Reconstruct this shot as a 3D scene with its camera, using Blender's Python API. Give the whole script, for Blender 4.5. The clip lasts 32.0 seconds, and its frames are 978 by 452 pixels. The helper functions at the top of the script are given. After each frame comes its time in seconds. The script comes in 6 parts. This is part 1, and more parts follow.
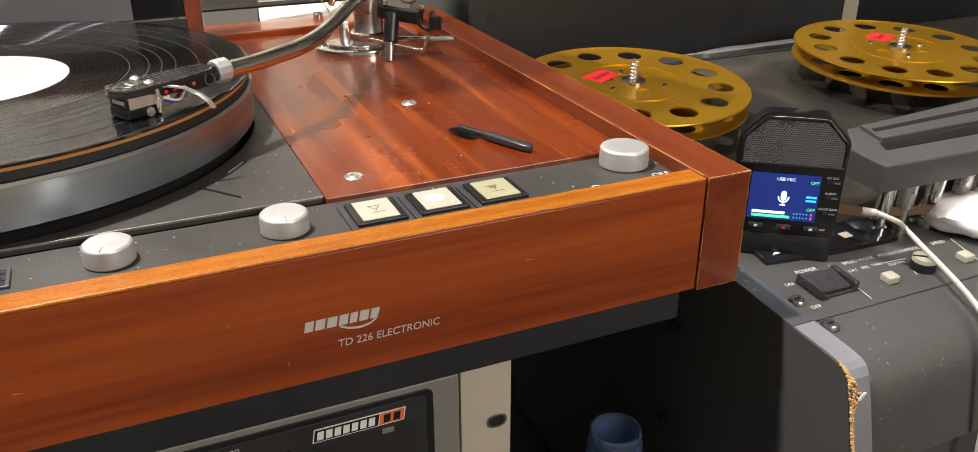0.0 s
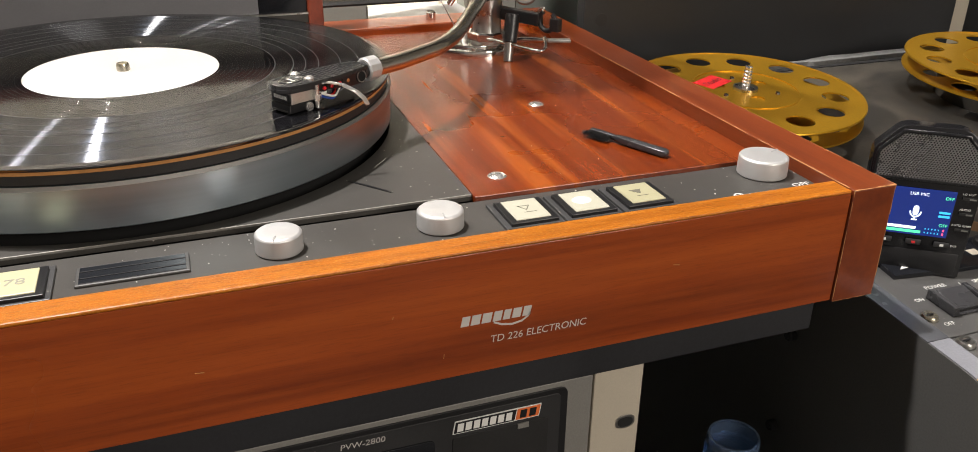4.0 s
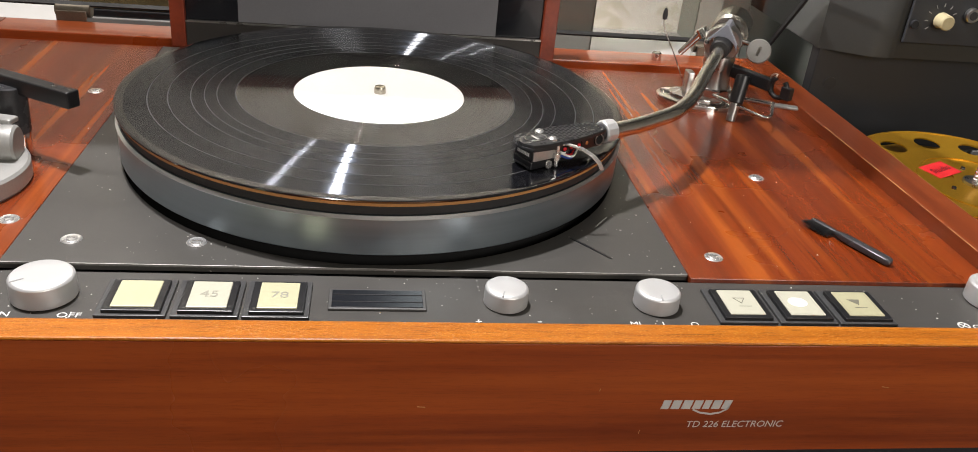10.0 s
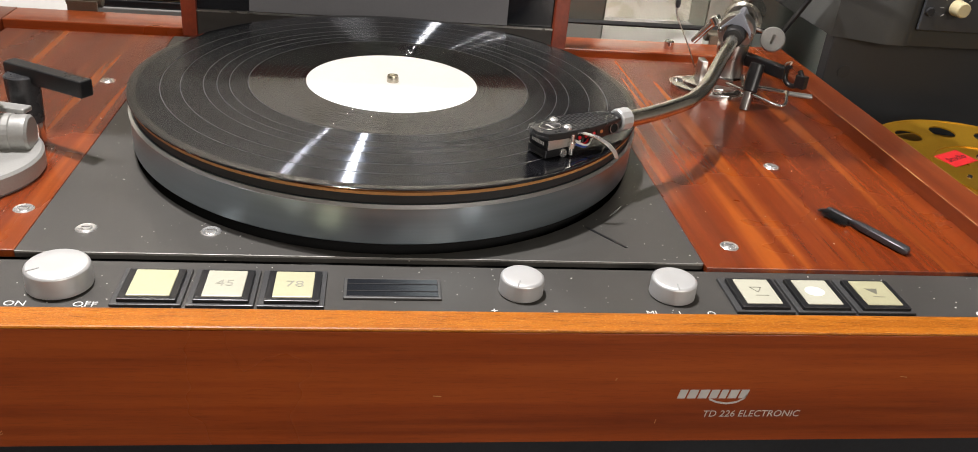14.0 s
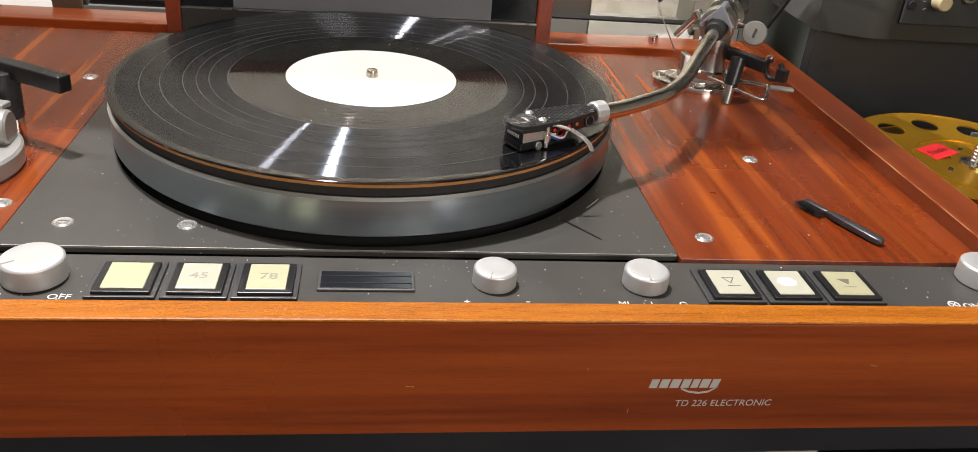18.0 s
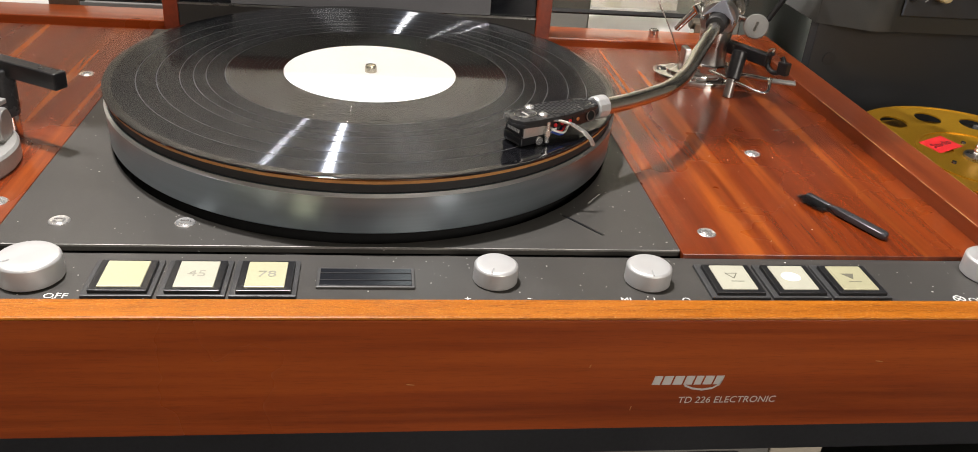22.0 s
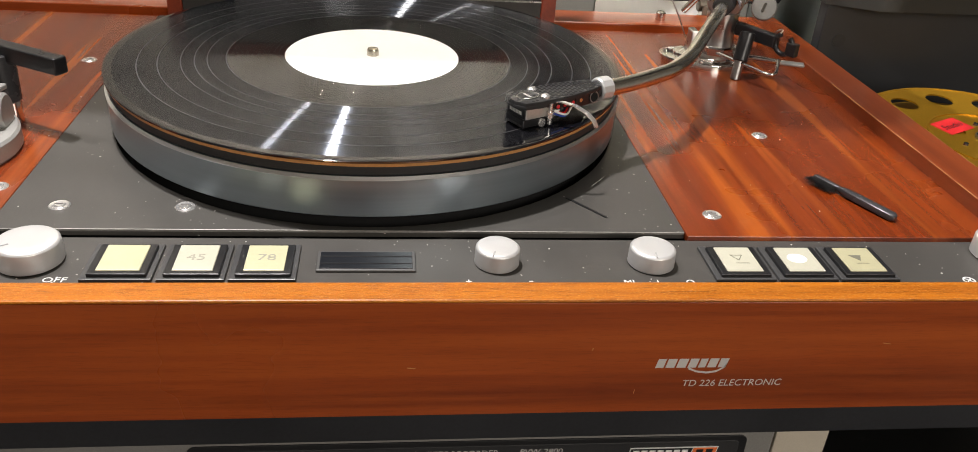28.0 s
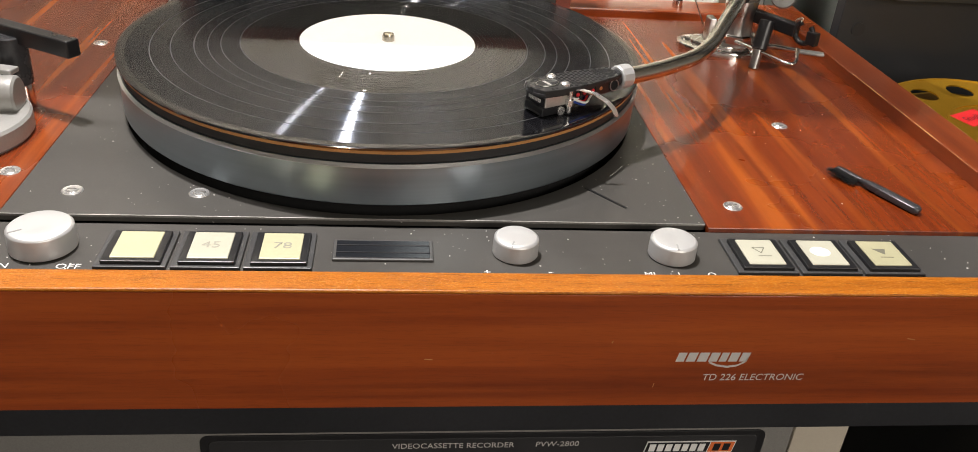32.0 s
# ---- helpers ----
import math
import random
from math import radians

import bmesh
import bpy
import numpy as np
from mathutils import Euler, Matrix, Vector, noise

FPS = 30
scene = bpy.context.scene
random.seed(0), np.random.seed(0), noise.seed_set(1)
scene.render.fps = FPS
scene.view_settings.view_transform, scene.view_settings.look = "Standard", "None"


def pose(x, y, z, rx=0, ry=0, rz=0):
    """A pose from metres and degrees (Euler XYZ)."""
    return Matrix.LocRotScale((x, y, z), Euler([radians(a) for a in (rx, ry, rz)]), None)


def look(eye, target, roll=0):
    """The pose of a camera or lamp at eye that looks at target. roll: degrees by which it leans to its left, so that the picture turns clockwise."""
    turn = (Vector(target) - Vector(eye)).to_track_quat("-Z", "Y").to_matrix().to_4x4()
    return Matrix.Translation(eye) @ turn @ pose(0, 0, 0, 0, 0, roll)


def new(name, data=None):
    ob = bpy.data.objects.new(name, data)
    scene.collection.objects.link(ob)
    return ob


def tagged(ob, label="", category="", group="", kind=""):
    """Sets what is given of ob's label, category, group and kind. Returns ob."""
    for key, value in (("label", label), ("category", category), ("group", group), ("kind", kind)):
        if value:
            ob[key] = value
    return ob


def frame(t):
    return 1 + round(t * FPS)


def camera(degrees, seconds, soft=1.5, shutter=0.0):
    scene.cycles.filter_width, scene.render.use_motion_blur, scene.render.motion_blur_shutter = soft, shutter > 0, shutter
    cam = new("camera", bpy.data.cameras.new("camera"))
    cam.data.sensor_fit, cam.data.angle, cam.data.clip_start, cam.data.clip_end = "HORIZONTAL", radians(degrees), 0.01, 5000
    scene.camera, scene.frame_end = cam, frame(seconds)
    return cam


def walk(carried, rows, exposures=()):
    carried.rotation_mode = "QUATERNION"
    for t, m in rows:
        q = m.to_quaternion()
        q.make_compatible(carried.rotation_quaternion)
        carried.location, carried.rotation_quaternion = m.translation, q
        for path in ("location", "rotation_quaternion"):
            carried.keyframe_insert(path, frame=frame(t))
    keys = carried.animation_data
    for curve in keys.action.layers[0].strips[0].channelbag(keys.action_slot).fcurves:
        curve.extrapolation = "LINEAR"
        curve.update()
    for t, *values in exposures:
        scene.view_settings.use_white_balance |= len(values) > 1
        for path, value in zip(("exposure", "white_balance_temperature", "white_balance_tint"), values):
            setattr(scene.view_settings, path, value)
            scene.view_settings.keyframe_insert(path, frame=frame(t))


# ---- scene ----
cam = camera(59.03, 32.0, 0.85)
PATH = [
    (0, (0.0730, -0.5301, 0.1643), (0.2570, -0.1178, -0.0504), -0.05),
    (0.5, (0.0706, -0.5311, 0.1641), (0.2541, -0.1184, -0.0502), -0.14),
    (1, (0.0655, -0.5300, 0.1642), (0.2490, -0.1168, -0.0493), -0.14),
    (1.5, (0.0638, -0.5307, 0.1658), (0.2465, -0.1172, -0.0478), -0.11),
    (2, (0.0638, -0.5314, 0.1655), (0.2462, -0.1173, -0.0472), -0.07),
    (2.5, (0.0620, -0.5311, 0.1650), (0.2440, -0.1165, -0.0470), -0.02),
    (3, (0.0615, -0.5332, 0.1662), (0.2408, -0.1179, -0.0470), 0.19),
    (3.5, (0.0501, -0.5285, 0.1671), (0.2220, -0.1110, -0.0475), 0.19),
    (4, (0.0278, -0.5186, 0.1691), (0.1852, -0.0962, -0.0472), 0.67),
    (4.5, (0.0053, -0.5101, 0.1740), (0.1432, -0.0811, -0.0428), 2.43),
    (6.5, (-0.0195, -0.5132, 0.2056), (0.0474, -0.0732, -0.0223), 6.37),
    (7, (-0.0145, -0.5049, 0.2091), (0.0531, -0.0662, -0.0211), 6.51),
    (7.5, (-0.0096, -0.5032, 0.2117), (0.0593, -0.0650, -0.0191), 6.39),
    (8, (-0.0050, -0.5061, 0.2121), (0.0649, -0.0681, -0.0188), 6.01),
    (8.5, (-0.0040, -0.5090, 0.2141), (0.0665, -0.0717, -0.0179), 5.89),
    (9, (-0.0053, -0.5089, 0.2143), (0.0648, -0.0714, -0.0174), 5.77),
    (9.5, (-0.0048, -0.5096, 0.2138), (0.0645, -0.0717, -0.0174), 5.71),
    (10, (-0.0055, -0.5114, 0.2135), (0.0642, -0.0731, -0.0167), 5.71),
    (10.5, (-0.0026, -0.5128, 0.2132), (0.0657, -0.0742, -0.0169), 5.65),
    (11, (-0.0008, -0.5139, 0.2118), (0.0675, -0.0747, -0.0170), 5.66),
    (11.5, (0.0015, -0.5141, 0.2117), (0.0694, -0.0751, -0.0180), 5.61),
    (12, (0.0009, -0.5130, 0.2120), (0.0679, -0.0747, -0.0190), 5.50),
    (12.5, (-0.0011, -0.5104, 0.2102), (0.0654, -0.0721, -0.0210), 5.42),
    (13, (-0.0048, -0.5093, 0.2106), (0.0609, -0.0716, -0.0220), 5.46),
    (13.5, (-0.0082, -0.5102, 0.2108), (0.0575, -0.0731, -0.0230), 5.43),
    (15.5, (-0.0094, -0.5072, 0.2137), (0.0564, -0.0728, -0.0250), 5.47),
    (16, (-0.0073, -0.5104, 0.2109), (0.0607, -0.0755, -0.0263), 5.56),
    (16.5, (-0.0015, -0.5159, 0.2121), (0.0662, -0.0813, -0.0257), 5.54),
    (17, (0.0035, -0.5180, 0.2119), (0.0710, -0.0830, -0.0253), 5.45),
    (17.5, (0.0065, -0.5176, 0.2113), (0.0735, -0.0823, -0.0254), 5.31),
    (18, (0.0029, -0.5149, 0.2113), (0.0689, -0.0792, -0.0249), 5.21),
    (18.5, (-0.0020, -0.5109, 0.2106), (0.0632, -0.0747, -0.0251), 5.16),
    (19, (-0.0030, -0.5110, 0.2113), (0.0620, -0.0754, -0.0254), 5.14),
    (19.5, (-0.0023, -0.5124, 0.2114), (0.0630, -0.0771, -0.0257), 5.18),
    (20, (-0.0007, -0.5124, 0.2098), (0.0653, -0.0768, -0.0267), 5.18),
    (20.5, (-0.0000, -0.5132, 0.2110), (0.0670, -0.0781, -0.0262), 5.18),
    (21, (0.0020, -0.5154, 0.2115), (0.0681, -0.0806, -0.0263), 5.12),
    (21.5, (0.0043, -0.5143, 0.2098), (0.0705, -0.0793, -0.0277), 5.02),
    (22, (0.0033, -0.5112, 0.2094), (0.0692, -0.0766, -0.0289), 4.92),
    (22.5, (0.0023, -0.5116, 0.2097), (0.0684, -0.0777, -0.0299), 4.85),
    (23, (0.0042, -0.5145, 0.2097), (0.0706, -0.0811, -0.0305), 4.88),
    (23.5, (0.0080, -0.5171, 0.2095), (0.0746, -0.0837, -0.0307), 4.79),
    (24, (0.0070, -0.5172, 0.2098), (0.0737, -0.0840, -0.0308), 4.73),
    (24.5, (0.0054, -0.5192, 0.2091), (0.0715, -0.0852, -0.0301), 4.67),
    (25, (0.0049, -0.5182, 0.2087), (0.0702, -0.0840, -0.0305), 4.58),
    (25.5, (0.0052, -0.5157, 0.2078), (0.0696, -0.0819, -0.0324), 4.52),
    (27.5, (0.0084, -0.5092, 0.2047), (0.0689, -0.0768, -0.0389), 4.22),
    (28, (0.0085, -0.5098, 0.2050), (0.0678, -0.0775, -0.0391), 4.24),
    (28.5, (0.0071, -0.5073, 0.2038), (0.0659, -0.0752, -0.0408), 4.28),
    (29, (0.0057, -0.5070, 0.2034), (0.0637, -0.0752, -0.0420), 4.33),
    (29.5, (0.0039, -0.5060, 0.2036), (0.0612, -0.0751, -0.0434), 4.43),
    (30, (0.0026, -0.5034, 0.2030), (0.0592, -0.0729, -0.0448), 4.60),
    (30.5, (0.0003, -0.5021, 0.2030), (0.0574, -0.0721, -0.0456), 4.65),
    (31, (-0.0000, -0.5003, 0.2031), (0.0567, -0.0709, -0.0466), 4.62),
    (31.5, (0.0017, -0.4991, 0.2024), (0.0582, -0.0704, -0.0486), 4.64),
    (32, (0.0032, -0.5032, 0.2027), (0.0596, -0.0744, -0.0483), 4.65),
]
walk(cam, [(t, look(eye, target, roll)) for t, eye, target, roll in PATH], [(0.0, 0.09, 6620, 10), (4.5, 0.10, 6600, 10), (6.5, 0.02, 6300, 10), (13.0, -0.04, 6350, 10), (20.0, -0.04, 6420, 10), (32.0, -0.02, 6520, 10)])

# ---- light ----
world = bpy.data.worlds.new("room_air")
scene.world = world
world.use_nodes = True
world.node_tree.nodes["Background"].inputs[0].default_value = (0.9, 0.86, 0.8, 1)
world.node_tree.nodes["Background"].inputs[1].default_value = 0.01


def lamp(name, eye, target, watts, size, colour=(1.0, 0.955, 0.945), spread=120):
    data = bpy.data.lights.new(name, "AREA")
    data.shape, data.size, data.energy, data.color, data.spread = "DISK", size, watts, colour, radians(spread)
    ob = new(name, data)
    ob.matrix_world = look(eye, target)
    return ob


# ceiling spots to the left and behind, and an added wide fill in front
SPOTS = (((-0.23, 0.06, 1.46), 23.0, 0.06), ((-0.65, 0.10, 1.46), 5.0, 0.06))
# added fill over the tape deck, with no known lamp behind it
DECK_FILL = ((0.72, -0.14, 1.46), (0.66, -0.12, -0.06), 0.75, 0.30)
for spot_at, watts, wide in SPOTS:
    lamp("overhead_spot", spot_at, (spot_at[0] * 0.5, -0.1, 0), watts, wide, spread=140)
lamp("overhead_spot", *DECK_FILL, spread=38)
# unseen helper lamp that brightens the wallpaper and its reflection
lamp("wall_fill_light", (-1.05, -0.05, 1.46), (0.20, 0.47, 0.24), 5.0, 0.08, spread=30)
# unseen fill, placed to brighten the fronts and leave the side board dark
lamp("front_fill_light", (0.75, -1.72, 0.72), (0.05, -0.1, -0.05), 18.0, 0.9, (1.0, 0.92, 0.83), 170)

# ---- materials ----


def material(name, colour, rough=0.5, metal=0.0, **more):
    m = bpy.data.materials.new(name)
    m.use_nodes = True
    b = m.node_tree.nodes["Principled BSDF"]
    b.inputs["Base Color"].default_value = (*colour, 1)
    b.inputs["Roughness"].default_value = rough
    b.inputs["Metallic"].default_value = metal
    for key, value in more.items():
        b.inputs[key.replace("_", " ")].default_value = value
    return m


def noise_node(m, scale, detail=4.0, stretch=(1, 1, 1), rough=0.5, distort=0.0):
    n = m.node_tree.nodes
    at = n.new("ShaderNodeTexCoord")
    mp = n.new("ShaderNodeMapping")
    mp.inputs["Scale"].default_value = stretch
    tex = n.new("ShaderNodeTexNoise")
    tex.inputs["Scale"].default_value, tex.inputs["Detail"].default_value = scale, detail
    tex.inputs["Roughness"].default_value, tex.inputs["Distortion"].default_value = rough, distort
    m.node_tree.links.new(at.outputs["Object"], mp.inputs[0])
    m.node_tree.links.new(mp.outputs[0], tex.inputs["Vector"])
    return tex.outputs["Fac"]


def ramp(m, fac, stops):
    r = m.node_tree.nodes.new("ShaderNodeValToRGB")
    while len(r.color_ramp.elements) < len(stops):
        r.color_ramp.elements.new(0.5)
    for e, (at, c) in zip(r.color_ramp.elements, stops):
        e.position = at
        e.color = (*c, 1) if isinstance(c, tuple) else (c, c, c, 1)
    m.node_tree.links.new(fac, r.inputs[0])
    return r.outputs[0]


def mix(m, fac, a, b, mode="MIX"):
    x = m.node_tree.nodes.new("ShaderNodeMix")
    x.data_type, x.blend_type = "RGBA", mode
    for value, socket in ((fac, x.inputs[0]), (a, x.inputs[6]), (b, x.inputs[7])):
        if isinstance(value, (int, float)):
            socket.default_value = value
        elif isinstance(value, tuple):
            socket.default_value = (*value, 1)
        else:
            m.node_tree.links.new(value, socket)
    return x.outputs[2]


def put(m, key, socket):
    m.node_tree.links.new(socket, m.node_tree.nodes["Principled BSDF"].inputs[key])


def bump(m, height, strength=0.2, distance=0.0005):
    b = m.node_tree.nodes.new("ShaderNodeBump")
    b.inputs["Strength"].default_value, b.inputs["Distance"].default_value = strength, distance
    m.node_tree.links.new(height, b.inputs["Height"])
    put(m, "Normal", b.outputs[0])


def mahogany(name, along, dark=(0.14, 0.024, 0.006), mid=(0.205, 0.038, 0.0085), light=(0.285, 0.060, 0.013), rough=0.28, pore=0.22):
    """Lacquered mahogany veneer with the grain along x or y: broad stripes, fine figure and short dark pores."""
    m = material(name, mid, rough, Coat_Weight=0.35, Coat_Roughness=0.12)
    s = (0.6, 16, 16) if along == "x" else (16, 0.6, 16)
    broad = noise_node(m, 3.0, 3, s, 0.5, 0.3)
    figure = noise_node(m, 12, 4, (0.8, 22, 22) if along == "x" else (22, 0.8, 22), 0.55)
    pores = noise_node(m, 5.0, 2, (22, 330, 330) if along == "x" else (330, 22, 330), 0.6)
    blotch = noise_node(m, 7, 3)
    c = ramp(m, broad, [(0.28, dark), (0.5, mid), (0.75, light)])
    c = mix(m, 0.35, c, ramp(m, figure, [(0.3, dark), (0.7, light)]))
    c = mix(m, 0.30, c, ramp(m, blotch, [(0.3, (0.86, 0.84, 0.82)), (0.7, (1.0, 1.0, 1.0))]), "MULTIPLY")
    c = mix(m, pore, c, ramp(m, pores, [(0.34, (0.42, 0.36, 0.34)), (0.46, (1.0, 1.0, 1.0))]), "MULTIPLY")
    put(m, "Base Color", c)
    put(m, "Roughness", ramp(m, noise_node(m, 9, 4), [(0.3, rough * 0.8), (0.7, rough * 1.35)]))
    bump(m, pores, 0.2, 0.00015)
    return m


def speckled(name, colour, rough, metal=0.0, grain=900, amount=0.25, wear=12, bumps=0.15, dust=0.0, **more):
    """A painted or plain surface with fine grain, broad wear and, where wanted, specks of dust."""
    m = material(name, colour, rough, metal, **more)
    f = noise_node(m, grain, 3)
    w = noise_node(m, wear, 5, rough=0.65)
    lo, hi = tuple(v * (1 - amount) for v in colour), tuple(min(1, v * (1 + amount)) for v in colour)
    c = mix(m, 0.5, ramp(m, f, [(0.3, lo), (0.7, hi)]), ramp(m, w, [(0.3, lo), (0.7, hi)]))
    if dust:
        d = noise_node(m, 420, 1, rough=0.4)
        e = noise_node(m, 26, 2)
        k = mix(m, 1.0, ramp(m, d, [(0.735, 0.0), (0.765, 1.0)]), ramp(m, e, [(0.5, 0.0), (0.62, 1.0)]), "MULTIPLY")
        k = mix(m, 1.0, k, (dust, dust, dust), "MULTIPLY")
        c = mix(m, k, c, (0.55, 0.52, 0.48))
    put(m, "Base Color", c)
    put(m, "Roughness", ramp(m, w, [(0.25, max(0.03, rough * 0.8)), (0.75, min(1, rough * 1.25))]))
    if bumps:
        bump(m, f, bumps, 0.0002)
    return m


# one veneer: front lighter, sides darker, so the fall of light is in the colour
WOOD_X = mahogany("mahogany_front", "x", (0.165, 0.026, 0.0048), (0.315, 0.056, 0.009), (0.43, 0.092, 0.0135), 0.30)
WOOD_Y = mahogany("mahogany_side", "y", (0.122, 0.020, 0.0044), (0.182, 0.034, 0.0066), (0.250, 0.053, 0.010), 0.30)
WOOD_TOP = mahogany("mahogany_deck", "y", (0.086, 0.0114, 0.0019), (0.160, 0.0232, 0.0031), (0.236, 0.0415, 0.0050), 0.24, 0.14)
WOOD_TOP.node_tree.nodes["Principled BSDF"].inputs["Coat Weight"].default_value = 0.32
WOOD_TOP.node_tree.nodes["Principled BSDF"].inputs["Coat Roughness"].default_value = 0.2
# ribbon figure of the arm boards: a few narrow golden streaks along the grain
streak = noise_node(WOOD_TOP, 8.0, 3, (8.5, 0.30, 1), 0.5, 0.0)
shimmer = noise_node(WOOD_TOP, 14, 3, (6, 1.0, 1), 0.6)
lit = mix(WOOD_TOP, 1.0, ramp(WOOD_TOP, streak, [(0.50, 0.0), (0.57, 0.12), (0.65, 0.44), (0.9, 0.54)]), ramp(WOOD_TOP, shimmer, [(0.3, 0.7), (0.7, 1.0)]), "MULTIPLY")
under = WOOD_TOP.node_tree.nodes["Principled BSDF"].inputs["Base Color"].links[0].from_socket
under = mix(WOOD_TOP, lit, under, (0.55, 0.135, 0.014))
fleck = mix(WOOD_TOP, 1.0, ramp(WOOD_TOP, noise_node(WOOD_TOP, 1500, 2, (1, 0.35, 1), 0.6), [(0.60, 0.0), (0.72, 0.22)]), ramp(WOOD_TOP, noise_node(WOOD_TOP, 16, 3, (2, 0.6, 1)), [(0.42, 0.0), (0.62, 1.0)]), "MULTIPLY")
put(WOOD_TOP, "Base Color", mix(WOOD_TOP, fleck, under, (0.62, 0.22, 0.06)))
# golden tone and pale flecks carry the light that catches the rail
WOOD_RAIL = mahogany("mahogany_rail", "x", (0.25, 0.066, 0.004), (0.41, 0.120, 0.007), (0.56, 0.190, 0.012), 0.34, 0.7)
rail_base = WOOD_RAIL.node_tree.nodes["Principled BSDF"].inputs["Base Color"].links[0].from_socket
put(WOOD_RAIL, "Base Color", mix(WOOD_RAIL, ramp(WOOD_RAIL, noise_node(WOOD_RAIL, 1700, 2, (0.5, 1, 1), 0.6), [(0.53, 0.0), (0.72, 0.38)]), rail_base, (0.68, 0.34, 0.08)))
WOOD_RAIL.node_tree.nodes["Principled BSDF"].inputs["Coat Weight"].default_value = 0.0
WOOD_RAIL.node_tree.nodes["Principled BSDF"].inputs["Specular IOR Level"].default_value = 0.25
bump(WOOD_RAIL, noise_node(WOOD_RAIL, 700, 3, (0.5, 1, 1), 0.7), 0.5, 0.0006)
SCREW_BRIGHT = speckled("bright_screw_steel", (0.80, 0.79, 0.77), 0.26, 0.85, 900, 0.08, 60, 0.1)
FRAME_RED = mahogany("red_stained_wood", "y", (0.16, 0.024, 0.008), (0.24, 0.035, 0.011), (0.3, 0.05, 0.015), 0.4)
PLATE = speckled("dark_bronze_plate", (0.074, 0.070, 0.063), 0.42, 0.35, 1500, 0.15, 9, 0.1, 1.0)
STRIP = speckled("control_strip_paint", (0.066, 0.062, 0.056), 0.46, 0.25, 1500, 0.15, 14, 0.1, 1.0)
BLACK_BASE = speckled("black_base_paint", (0.013, 0.0135, 0.016), 0.55, 0, 700, 0.3, 9)
PLASTIC = speckled("black_plastic", (0.012, 0.012, 0.013), 0.32, 0, 900, 0.2, 20)
PLASTIC_MATT = speckled("matt_black_plastic", (0.02, 0.02, 0.021), 0.55, 0, 1400, 0.3, 20)
RUBBER = speckled("black_rubber", (0.012, 0.012, 0.012), 0.6, 0, 800, 0.3, 20)
CREAM = speckled("cream_key_cap", (0.45, 0.435, 0.28), 0.35, 0, 600, 0.05, 40)
PLASTIC_SATIN = speckled("satin_black_plastic", (0.034, 0.034, 0.036), 0.26, 0, 900, 0.25, 26)
KEY_FRAME = speckled("dull_grey_key_frame", (0.050, 0.050, 0.050), 0.36, 0, 900, 0.2, 26)
CREAM_AGED = speckled("aged_key_cap", (0.37, 0.35, 0.22), 0.35, 0, 600, 0.05, 40)
CREAM_PALE = speckled("pale_key_cap", (0.44, 0.43, 0.34), 0.35, 0, 600, 0.05, 40)
CHROME = speckled("chrome", (0.72, 0.71, 0.69), 0.12, 1.0, 500, 0.1, 60, 0.0)
STEEL_SATIN = speckled("satin_steel", (0.66, 0.64, 0.60), 0.34, 0.8, 900, 0.1, 40)
TUBE_STEEL = speckled("dulled_chrome_tube", (0.70, 0.67, 0.60), 0.20, 1.0, 700, 0.10, 40, 0.05)
STEEL = speckled("brushed_steel", (0.5, 0.49, 0.47), 0.3, 1.0, 900, 0.15, 40)
GOLD = speckled("gold_anodised", (0.58, 0.315, 0.022), 0.31, 0.75, 700, 0.12, 12)
BRASS = speckled("spindle_brass", (0.50, 0.46, 0.37), 0.22, 1.0, 500, 0.1, 40, 0)
ORANGE = speckled("orange_mat_edge", (0.40, 0.185, 0.055), 0.6, 0, 900, 0.2, 60)
LABEL_PAPER = speckled("white_label_paper", (0.90, 0.90, 0.89), 0.6, 0, 500, 0.03, 30, 0.05)
INK = material("white_print", (0.75, 0.75, 0.72), 0.5)
GREY_INK = material("grey_print", (0.14, 0.135, 0.10), 0.5)
SILVER_PRINT = material("silver_print", (0.66, 0.63, 0.60), 0.42, 0.3)
VCR_GREY = speckled("vcr_grey_paint", (0.20, 0.193, 0.178), 0.5, 0.1, 1200, 0.15, 12)
BEIGE = speckled("beige_steel_ear", (0.46, 0.41, 0.33), 0.5, 0.0, 1200, 0.08, 14)
DECK_GREY = speckled("tape_deck_grey", (0.066, 0.065, 0.062), 0.5, 0.1, 1600, 0.25, 10, 0.3, 0.35)
PANEL_BLACK = speckled("blue_black_panel", (0.015, 0.016, 0.018), 0.5, 0.0, 900, 0.15, 9, 0.1)
CASE_OLIVE = speckled("olive_case_paint", (0.028, 0.0285, 0.026), 0.5, 0.0, 900, 0.12, 6)
DECK_DARK = speckled("tape_deck_dark", (0.028, 0.026, 0.022), 0.38, 0.1, 1600, 0.35, 9, 0.3, 0.2)
dull = ramp(DECK_DARK, noise_node(DECK_DARK, 6.5, 5, (1, 1.6, 1), 0.62, 0.6), [(0.48, 0.0), (0.66, 0.75)])
deck_base = DECK_DARK.node_tree.nodes["Principled BSDF"].inputs["Base Color"].links[0].from_socket
put(DECK_DARK, "Base Color", mix(DECK_DARK, dull, deck_base, (0.096, 0.084, 0.066)))
